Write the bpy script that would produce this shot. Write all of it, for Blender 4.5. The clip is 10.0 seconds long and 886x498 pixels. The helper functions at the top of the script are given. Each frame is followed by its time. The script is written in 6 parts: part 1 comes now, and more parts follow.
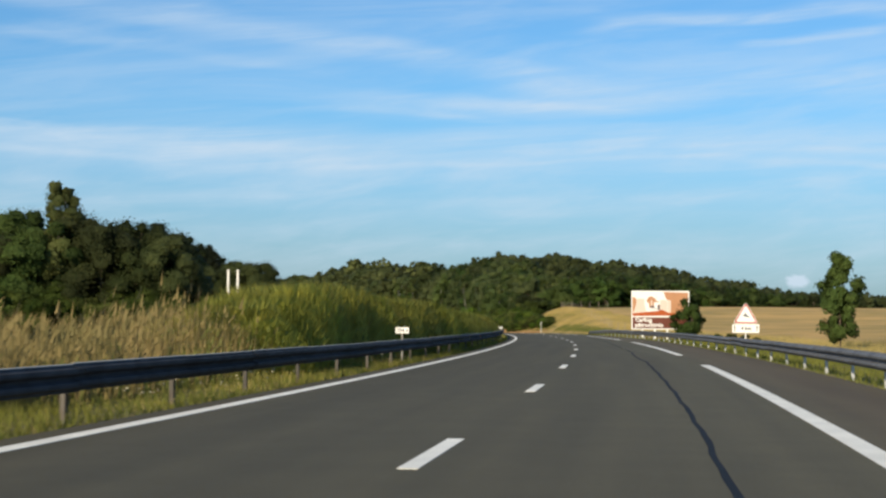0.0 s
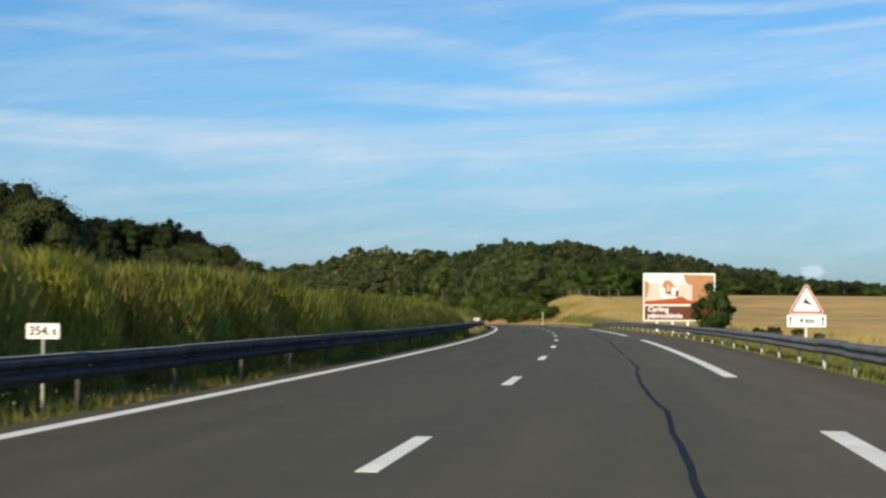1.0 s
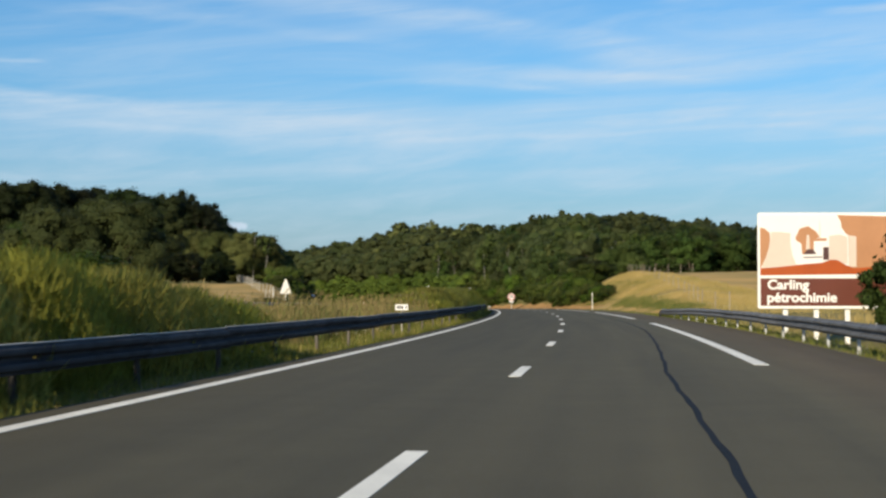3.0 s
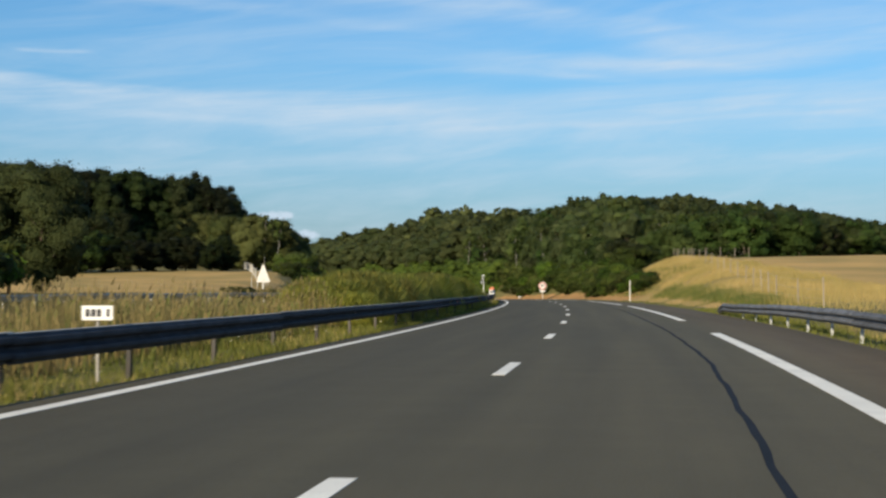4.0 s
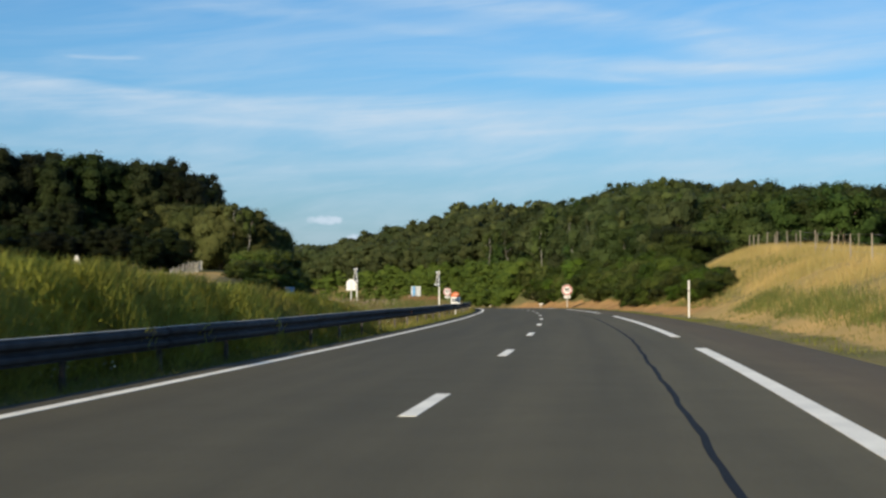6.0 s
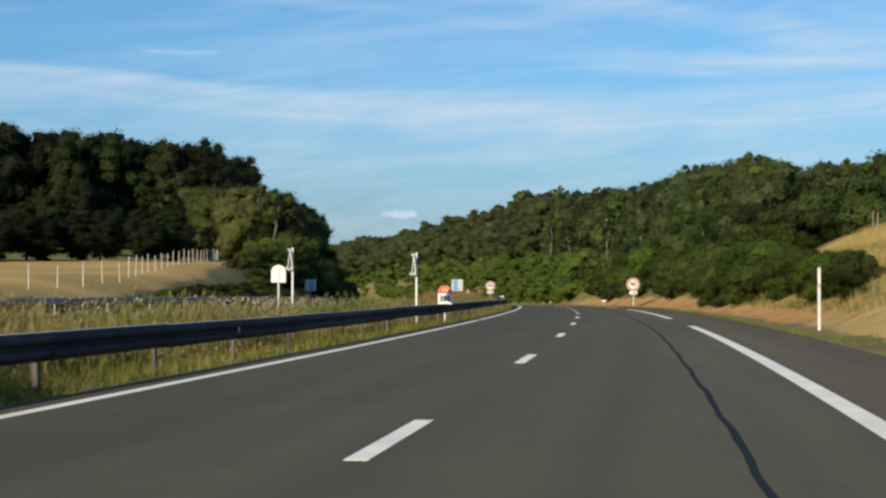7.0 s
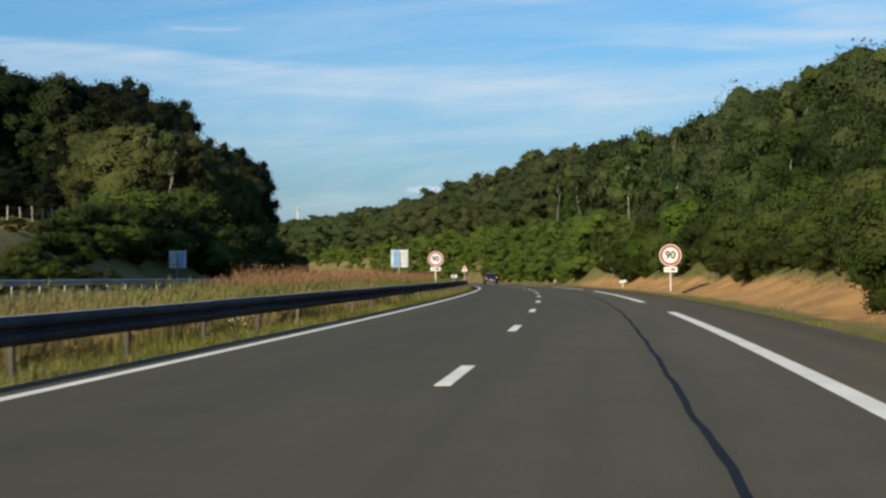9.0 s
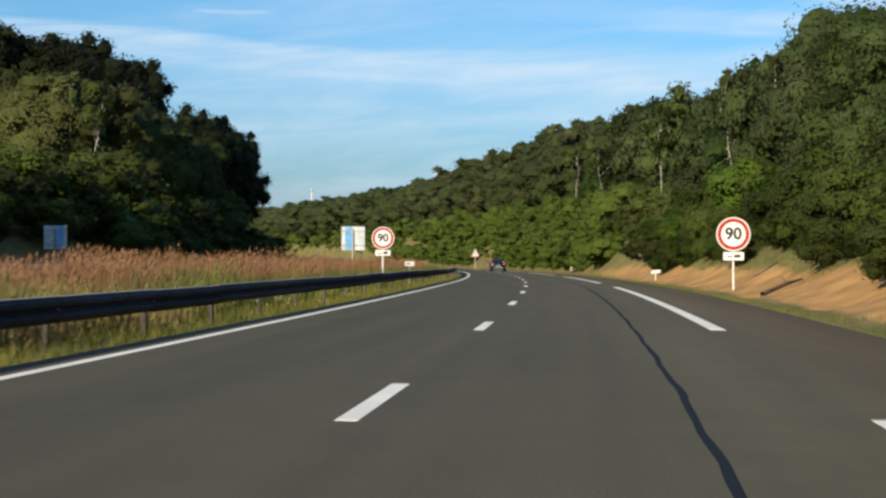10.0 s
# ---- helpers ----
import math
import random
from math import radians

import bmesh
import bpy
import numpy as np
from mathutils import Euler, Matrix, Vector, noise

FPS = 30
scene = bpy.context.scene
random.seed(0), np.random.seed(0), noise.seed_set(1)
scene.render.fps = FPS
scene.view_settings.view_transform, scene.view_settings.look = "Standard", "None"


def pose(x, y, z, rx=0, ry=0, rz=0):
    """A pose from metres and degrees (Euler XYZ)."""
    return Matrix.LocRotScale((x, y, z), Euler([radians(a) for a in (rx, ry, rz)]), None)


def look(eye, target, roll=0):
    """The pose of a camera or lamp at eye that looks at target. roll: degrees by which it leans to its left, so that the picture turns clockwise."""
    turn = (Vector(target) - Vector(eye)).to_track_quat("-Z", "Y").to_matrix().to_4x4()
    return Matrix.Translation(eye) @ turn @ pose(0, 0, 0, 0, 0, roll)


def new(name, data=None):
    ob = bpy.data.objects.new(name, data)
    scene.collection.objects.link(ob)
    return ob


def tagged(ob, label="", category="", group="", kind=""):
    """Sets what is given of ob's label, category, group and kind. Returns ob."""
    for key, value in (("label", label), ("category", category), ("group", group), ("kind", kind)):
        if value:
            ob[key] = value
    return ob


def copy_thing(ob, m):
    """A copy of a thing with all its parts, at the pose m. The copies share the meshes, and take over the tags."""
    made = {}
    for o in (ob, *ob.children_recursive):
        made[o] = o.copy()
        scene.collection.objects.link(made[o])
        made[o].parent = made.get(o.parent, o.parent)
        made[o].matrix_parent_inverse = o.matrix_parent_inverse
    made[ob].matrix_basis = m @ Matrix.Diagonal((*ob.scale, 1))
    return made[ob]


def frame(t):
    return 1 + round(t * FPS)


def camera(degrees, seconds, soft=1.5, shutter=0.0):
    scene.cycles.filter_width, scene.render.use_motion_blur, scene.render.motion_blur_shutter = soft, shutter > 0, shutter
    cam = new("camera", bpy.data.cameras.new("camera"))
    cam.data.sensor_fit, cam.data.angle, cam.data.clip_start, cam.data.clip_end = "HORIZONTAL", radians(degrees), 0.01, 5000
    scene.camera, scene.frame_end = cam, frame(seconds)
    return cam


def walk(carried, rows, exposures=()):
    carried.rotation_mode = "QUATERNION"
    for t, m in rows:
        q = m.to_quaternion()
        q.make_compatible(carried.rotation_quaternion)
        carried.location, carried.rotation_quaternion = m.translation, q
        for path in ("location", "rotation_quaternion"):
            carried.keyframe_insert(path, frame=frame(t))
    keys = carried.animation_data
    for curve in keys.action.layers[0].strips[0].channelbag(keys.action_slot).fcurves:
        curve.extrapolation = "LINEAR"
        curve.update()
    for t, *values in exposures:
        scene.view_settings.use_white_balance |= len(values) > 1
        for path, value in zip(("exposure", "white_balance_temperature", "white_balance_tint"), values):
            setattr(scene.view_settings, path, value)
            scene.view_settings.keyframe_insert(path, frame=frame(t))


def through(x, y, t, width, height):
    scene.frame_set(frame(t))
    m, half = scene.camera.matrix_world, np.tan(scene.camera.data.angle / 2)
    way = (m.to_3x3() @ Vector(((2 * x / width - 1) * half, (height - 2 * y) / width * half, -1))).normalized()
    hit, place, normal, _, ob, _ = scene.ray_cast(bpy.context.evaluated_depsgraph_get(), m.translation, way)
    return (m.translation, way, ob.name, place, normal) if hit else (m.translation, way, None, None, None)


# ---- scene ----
# ---------------------------------------------------------------- camera
cam = camera(30.6, 10.0, soft=2.5, shutter=0.1)
# seconds, eye x, y, z, heading, pitch, lean
PATH = [
    (0.0, 1.698, 5.623, 1.025, 7.904, 2.611, 0.321),
    (0.5, 1.647, 19.099, 1.039, 8.134, 2.313, 0.188),
    (1.0, 1.309, 32.551, 1.027, 8.415, 2.274, 0.278),
    (1.5, 0.758, 45.918, 1.014, 8.424, 2.427, 0.099),
    (2.0, 0.059, 60.141, 1.015, 7.360, 2.021, -0.021),
    (2.5, -0.667, 73.310, 1.008, 8.528, 2.131, -0.282),
    (3.0, -1.526, 87.258, 1.025, 10.800, 1.623, 0.016),
    (3.2, -1.886, 92.855, 1.021, 11.470, 1.489, 0.000),
    (3.5, -2.474, 101.281, 1.013, 11.869, 1.385, -0.013),
    (4.0, -3.586, 115.409, 0.998, 12.406, 1.232, -0.032),
    (4.3, -4.334, 123.935, 0.986, 12.643, 1.134, -0.050),
    (4.5, -4.866, 129.638, 0.978, 12.343, 1.034, -0.097),
    (5.0, -6.234, 143.228, 0.985, 13.278, 1.135, -0.065),
    (5.5, -7.914, 157.422, 0.956, 13.777, 1.217, -0.216),
    (5.7, -8.650, 163.318, 0.941, 13.697, 1.317, -0.200),
    (6.1, -10.210, 175.150, 0.908, 14.349, 1.406, -0.083),
    (6.5, -11.888, 187.036, 0.871, 15.106, 1.474, 0.042),
    (6.8, -13.226, 195.984, 0.839, 15.765, 1.475, 0.126),
    (7.0, -14.092, 201.736, 0.831, 16.749, 1.184, 0.128),
    (7.5, -16.505, 216.519, 0.760, 17.989, 1.246, -0.072),
    (8.0, -19.153, 231.202, 0.703, 17.817, 0.794, -0.183),
    (8.5, -22.082, 245.965, 0.627, 17.672, 0.493, -0.275),
    (9.0, -25.221, 260.974, 0.548, 17.633, 0.328, -0.044),
    (9.5, -28.275, 275.640, 0.430, 18.015, 0.191, -0.284),
    (10.0, -31.515, 290.586, 0.341, 18.532, -0.225, 0.385),
]
walk(cam, [(t, pose(x, y, z, 90 + p, 0, h) @ pose(0, 0, 0, 0, 0, r)) for t, x, y, z, h, p, r in PATH], exposures=[(0.0, 0.27), (3.0, 0.23), (9.4, 0.23), (9.7, 0.30), (10.0, 0.42)])

# ---------------------------------------------------------------- light
SUN_AZ, SUN_EL = 162.0, 22.5          # degrees left of the first heading, and up
world = bpy.data.worlds.new("sky")
scene.world = world
world.use_nodes = True
wt = world.node_tree
wt.nodes.clear()


def wnode(kind, **kw):
    n = wt.nodes.new(kind)
    for k, v in kw.items():
        setattr(n, k, v)
    return n


def wmath(op, a, b=None, clamp=False):
    n = wnode("ShaderNodeMath", operation=op, use_clamp=clamp)
    for i, v in enumerate((a, b)):
        if v is None:
            continue
        if hasattr(v, "is_linked"):
            wt.links.new(v, n.inputs[i])
        else:
            n.inputs[i].default_value = v
    return n.outputs[0]


sky = wnode("ShaderNodeTexSky", sky_type="NISHITA", sun_disc=False)
sky.sun_elevation, sky.sun_rotation = radians(SUN_EL), radians(-SUN_AZ)
sky.air_density, sky.dust_density, sky.ozone_density = 1.0, 0.6, 2.5
coord = wnode("ShaderNodeTexCoord")
split = wnode("ShaderNodeSeparateXYZ")
wt.links.new(coord.outputs["Generated"], split.inputs[0])
sx, sy, sz = split.outputs
az = wmath("ARCTAN2", wmath("MULTIPLY", sx, -1.0), sy)       # left is positive, radians
el = wmath("ARCSINE", sz)


def streaks(fa, fe, detail, rough, tilt, lo, hi, seed, warp=0.6):
    comb = wnode("ShaderNodeCombineXYZ")
    wt.links.new(wmath("MULTIPLY", az, fa), comb.inputs[0])
    wt.links.new(wmath("ADD", wmath("MULTIPLY", el, fe), wmath("MULTIPLY", az, tilt)), comb.inputs[1])
    comb.inputs[2].default_value = seed
    n = wnode("ShaderNodeTexNoise")
    n.inputs["Scale"].default_value = 1.0
    n.inputs["Detail"].default_value = detail
    n.inputs["Roughness"].default_value = rough
    n.inputs["Distortion"].default_value = warp
    wt.links.new(comb.outputs[0], n.inputs["Vector"])
    r = wnode("ShaderNodeMapRange", interpolation_type="SMOOTHSTEP")
    r.inputs["From Min"].default_value, r.inputs["From Max"].default_value = lo, hi
    wt.links.new(n.outputs[0], r.inputs["Value"])
    return r.outputs[0]


def puff(a0, e0, wa, we, seed):
    """A small heaped cloud low over the land, at azimuth a0 and elevation e0."""
    da = wmath("DIVIDE", wmath("SUBTRACT", az, radians(a0)), radians(wa))
    de = wmath("DIVIDE", wmath("SUBTRACT", el, radians(e0)), radians(we))
    q = wmath("ADD", wmath("MULTIPLY", da, da), wmath("MULTIPLY", de, de))
    n = streaks(90, 140, 4, 0.6, 0, 0.25, 0.75, seed, 0.2)
    return wmath("MULTIPLY", wmath("SUBTRACT", wmath("ADD", 0.75, n), q, clamp=True), 0.9, clamp=True)


def soft_step(v, lo, hi):
    r = wnode("ShaderNodeMapRange", interpolation_type="SMOOTHSTEP")
    r.inputs["From Min"].default_value, r.inputs["From Max"].default_value = lo, hi
    wt.links.new(v, r.inputs["Value"])
    return r.outputs[0]


def ribbon(a0, e0, a1, e1, below, above, strength, grain, fade=2.0, bend=0.0):
    """A long cirrus band between two directions (degrees left, degrees up), soft on both edges and at its ends."""
    run = wmath("DIVIDE", wmath("SUBTRACT", az, radians(a0)), radians(a1 - a0))
    line = wmath("ADD", wmath("MULTIPLY", run, radians(e1 - e0)), radians(e0))
    line = wmath("ADD", line, wmath("MULTIPLY", wmath("MULTIPLY", run, wmath("SUBTRACT", 1.0, run)), radians(bend * 4)))
    off = wmath("ADD", wmath("SUBTRACT", el, line), wmath("MULTIPLY", wmath("SUBTRACT", drift, 0.5), radians(0.9)))
    band = wmath("MULTIPLY", soft_step(off, radians(-below), radians(-0.1 * below)), wmath("SUBTRACT", 1.0, soft_step(off, 0.0, radians(above))))
    end = fade / abs(a1 - a0)
    band = wmath("MULTIPLY", band, wmath("MULTIPLY", soft_step(run, -end, end * 0.4), wmath("SUBTRACT", 1.0, soft_step(run, 1 - end * 0.4, 1 + end))))
    body = wmath("ADD", 1.0 - grain, wmath("MULTIPLY", fibre, grain))
    return wmath("MULTIPLY", wmath("MULTIPLY", band, body), strength)


drift = streaks(3.2, 9.0, 3, 0.5, 0.5, 0.25, 0.75, 4.4, 0.3)       # slow waviness of the bands
fibre = streaks(7.0, 95.0, 8, 0.64, 7.0, 0.34, 0.68, 8.7, 0.7)      # drawn-out threads of ice cloud
veil = streaks(5.0, 40.0, 7, 0.60, 4.0, 0.36, 0.72, 3.1, 0.8)
mottle = streaks(16.0, 60.0, 5, 0.62, 9.0, 0.32, 0.70, 15.2, 0.4)
low_veil = wmath("SUBTRACT", 1.0, soft_step(el, radians(4.0), radians(7.5)))
cover = wmath("ADD", wmath("MULTIPLY", veil, 0.26), wmath("MULTIPLY", low_veil, wmath("ADD", 0.16, wmath("MULTIPLY", mottle, 0.10))))
for strip_ in (
        (36, 7.0, 12, 6.35, 1.5, 0.35, 0.50, 0.60, 5.0, 0.0),
        (14, 6.6, -12, 6.6, 1.5, 0.9, 0.44, 0.60, 5.0, -0.2),
        (33, 7.0, 15, 6.85, 0.45, 0.22, 0.52, 0.80, 3.0, 0.0),
        (29, 6.3, 19, 5.9, 0.3, 0.25, 0.34, 0.85, 3.0, 0.0),
        (20, 6.45, 13.5, 6.3, 0.35, 0.3, 0.40, 0.75, 2.0, 0.05),
        (12.5, 5.75, -9, 5.55, 0.22, 0.18, 0.36, 0.7, 4.0, 0.1),
        (3, 6.2, -10, 6.0, 0.2, 0.2, 0.30, 0.8, 3.0, 0.0),
        (11, 8.0, 0.5, 7.75, 0.7, 0.45, 0.40, 0.5, 3.0, 0.1),
        (7.6, 8.1, 2.6, 7.9, 0.32, 0.25, 0.52, 0.5, 1.5, 0.1),
        (11.5, 7.7, 6.5, 7.55, 0.2, 0.2, 0.30, 0.7, 1.5, 0.1),
        (27, 11.6, 2, 8.6, 0.8, 0.6, 0.40, 0.65, 5.0, 0.3),
        (24, 9.9, 14, 9.1, 0.22, 0.3, 0.22, 0.7, 3.0, 0.1),
        (4, 8.6, -11, 8.8, 1.5, 1.1, 0.42, 0.6, 4.0, 0.0),
        (2.0, 10.6, -8.5, 10.8, 0.3, 0.35, 0.52, 0.8, 1.5, 0.1),
        (-3.0, 9.9, -7.2, 10.3, 0.22, 0.22, 0.50, 0.8, 1.0, -0.1),
        (27.0, 7.95, 24.9, 8.1, 0.12, 0.14, 0.36, 0.6, 0.5, 0.0),
        (30, 4.9, 12, 4.6, 0.4, 0.4, 0.20, 0.7, 4.0, 0.0),
        (14, 4.2, -8, 4.4, 0.3, 0.3, 0.16, 0.7, 4.0, 0.0)):
    part_ = ribbon(*strip_)
    cover = wmath("SUBTRACT", wmath("ADD", cover, part_), wmath("MULTIPLY", cover, part_))
cover = wmath("MULTIPLY", cover, wmath("ADD", 0.84, wmath("MULTIPLY", mottle, 0.30)), clamp=True)
# the high cloud thins out towards the land
cover = wmath("MULTIPLY", cover, wmath("ADD", 0.6, wmath("MULTIPLY", soft_step(el, radians(0.5), radians(4.0)), 0.4)))
for p in ((18.3, 2.42, 0.70, 0.20, 1.3), (-4.45, 1.52, 0.45, 0.30, 2.9), (17.2, 1.75, 0.45, 0.22, 5.5)):
    cover = wmath("MAXIMUM", cover, puff(*p))
mixer = wnode("ShaderNodeMix", data_type="RGBA")
wt.links.new(cover, mixer.inputs["Factor"])
tint = wnode("ShaderNodeMix", data_type="RGBA", blend_type="MULTIPLY")
tint.inputs["Factor"].default_value = 1.0
tint.inputs["B"].default_value = (0.53, 0.88, 1.14, 1)
low = wnode("ShaderNodeMapRange", interpolation_type="SMOOTHSTEP")
low.inputs["From Min"].default_value, low.inputs["From Max"].default_value = radians(-2.0), radians(9.0)
low.inputs["To Min"].default_value = 0.0
wt.links.new(el, low.inputs["Value"])
haze = wnode("ShaderNodeMix", data_type="RGBA")
haze.inputs["A"].default_value, haze.inputs["B"].default_value = (0.65, 0.595, 0.70, 1), (1, 1, 1, 1)
wt.links.new(low.outputs[0], haze.inputs["Factor"])
dim = wnode("ShaderNodeMix", data_type="RGBA", blend_type="MULTIPLY")
dim.inputs["Factor"].default_value = 1.0
wt.links.new(sky.outputs[0], dim.inputs["A"])
wt.links.new(haze.outputs["Result"], dim.inputs["B"])
wt.links.new(dim.outputs["Result"], tint.inputs["A"])
wt.links.new(tint.outputs["Result"], mixer.inputs["A"])
mixer.inputs["B"].default_value = (5.6, 6.7, 7.8, 1)
back = wnode("ShaderNodeBackground")
back.inputs["Strength"].default_value = 0.092
wt.links.new(mixer.outputs["Result"], back.inputs["Color"])
wt.links.new(back.outputs[0], wnode("ShaderNodeOutputWorld").inputs[0])

sun_data = bpy.data.lights.new("sun", "SUN")
sun_data.energy, sun_data.angle, sun_data.color = 5.0, radians(0.53), (1.0, 0.84, 0.60)
sun = new("sun", sun_data)
a, e = radians(SUN_AZ), radians(SUN_EL)
sun_dir = Vector((-math.sin(a) * math.cos(e), math.cos(a) * math.cos(e), math.sin(e)))
sun.matrix_world = look(sun_dir * 50, (0, 0, 0))

# ---------------------------------------------------------------- the line of the road
SS = np.arange(-200.0, 3001.0, 2.0)
KAPPA = np.where(SS < 430, 7.677e-4 + 2.878e-7 * SS - 1.475e-9 * SS ** 2, 6.19e-4 * np.exp(-np.clip(SS - 1100, 0, None) / 150))
TH = np.concatenate([[0], np.cumsum((KAPPA[1:] + KAPPA[:-1]) / 2 * 2.0)])
TH -= np.interp(0, SS, TH)
MID = (TH[1:] + TH[:-1]) / 2
RX = np.concatenate([[0], np.cumsum(-np.sin(MID) * 2.0)])
RY = np.concatenate([[0], np.cumsum(np.cos(MID) * 2.0)])
RX -= np.interp(0, SS, RX)
RY -= np.interp(0, SS, RY)
RZ = np.where(SS < 360, 2.4086e-6 * SS ** 2 - 3.647e-8 * SS ** 3, -1.389 - 0.0130 * (SS - 360))
RZ = np.where(SS < 0, 0.0, np.where(SS > 620, -4.77 - 0.004 * (SS - 620) * np.exp(-(SS - 620) / 400), RZ))


def road_z(s):
    return np.interp(s, SS, RZ)


def turn(s):
    return np.interp(s, SS, TH)


def spot(s, d, z=0.0):
    """World place at s metres along the lane line, d metres to its right, z above the asphalt."""
    h = turn(s)
    return Vector((float(np.interp(s, SS, RX) + d * np.cos(h)), float(np.interp(s, SS, RY) + d * np.sin(h)), float(road_z(s) + z)))


def spots(s, d, z):
    h = turn(s)
    return np.stack([np.interp(s, SS, RX) + d * np.cos(h), np.interp(s, SS, RY) + d * np.sin(h), road_z(s) + z], -1)


def smooth(x):
    x = np.clip(x, 0, 1)
    return x * x * (3 - 2 * x)


def ramp(s, *pairs):
    return np.interp(s, [p[0] for p in pairs], [p[1] for p in pairs])


def lump(s, d, size, seed):
    """Soft unevenness of the land."""
    return (np.sin(s / size + seed) * np.sin(d / size * 1.3 + seed * 2.1) + 0.5 * np.sin(s / size * 2.3 + d / size * 1.7 + seed)) / 1.5


def land(s, d):
    """Height of the ground over the asphalt."""
    s, d = np.broadcast_arrays(np.asarray(s, float), np.asarray(d, float))
    # right: verge, cut bank, field on top, wooded hill
    top = ramp(s, (-200, -0.2), (140, 0.0), (184, 0.35), (215, 1.3), (250, 3.0), (290, 4.5), (330, 5.2), (380, 5.8), (450, 7), (600, 8), (900, 5), (3000, 3))
    rise = smooth((d - 6.2) / (3.0 + 1.7 * np.maximum(top, 0)))
    right = -0.06 + top * rise
    right = right + 0.016 * np.clip(d - 14, 0, 60) * ramp(s, (100, 1), (320, 0.4), (400, 0))
    crest = ramp(s, (290, 4.5), (340, 5.3), (381, 6.0), (403, 8.5), (432, 11.5), (470, 13), (505, 15.5), (600, 19.5), (645, 21), (700, 19), (780, 17.5), (850, 16), (945, 13.5), (1035, 11), (1400, 6), (3000, 3))
    crest = 3.5 + (crest - 3.5) * (1 - smooth((d - ramp(s, (340, 40), (440, 60), (540, 100))) / 50))
    wooded = -0.06 + crest * (0.25 * smooth((d - 6.6) / 4) + 0.75 * np.clip((d - 8.5) / 25, 0, 1))
    right = right + (wooded - right) * smooth((s - 296) / 40)
    # a shallow ditch behind the rail, where the board stands
    right = right - 0.68 * smooth((d - 6.5) / 1.6) * smooth((13.2 - d) / 4) * smooth((s - 112) / 16) * smooth((176 - s) / 14)
    # loose sand at the foot of the bank
    right = right + 0.16 * smooth((s - 255) / 30) * smooth((d - 6.4) / 0.8) * smooth((11 - d) / 2) * (lump(s, d, 2.3, 3.0) + 0.35 * lump(s, d, 1.1, 5.0))
    # left: verge, the other carriageway, low bank, field, wooded hill
    topl = ramp(s, (-200, 0.2), (180, 0.3), (250, 1.0), (290, 1.7), (320, 2.5), (360, 4.0), (400, 5.3), (450, 5.6), (520, 6), (900, 5), (3000, 3))
    left = -0.06 + (topl + 0.004 * np.clip(-d - 30, 0, 70)) * smooth((-d - 23) / 9)
    left = left + ramp(s, (400, 0), (470, 5), (600, 13), (900, 10), (1300, 2), (3000, 0)) * smooth((-d - 30) / 40)
    h = np.where(d > 0, right, left)
    far = np.clip((np.abs(d) - 5) / 15, 0, 1)
    h = h + far * (0.25 * lump(s, d, 17, 1.0) + 0.6 * np.clip((np.abs(d) - 30) / 100, 0, 1) * lump(s, d, 60, 2.0))
    h = h + 0.05 * np.clip((np.abs(d - 0.9) - 5.0) / 1.0, 0, 1) * lump(s, d, 1.7, 4.0)
    h = np.where((d > -3.75) & (d < 5.62), -0.16, h)
    return np.where((d < -10.6) & (d > -21.4), -0.16, h)


def ground(s, d, z=0.0):
    return spot(s, d, float(land(s, d)) + z)


def stand(s, d, z=0.0, rot=0.0, on_ground=True):
    """A pose on the ground that faces along the road; rot degrees to the left."""
    p = ground(s, d, z) if on_ground else spot(s, d, z)
    return Matrix.Translation(p) @ Matrix.Rotation(float(turn(s)) + radians(rot), 4, "Z")


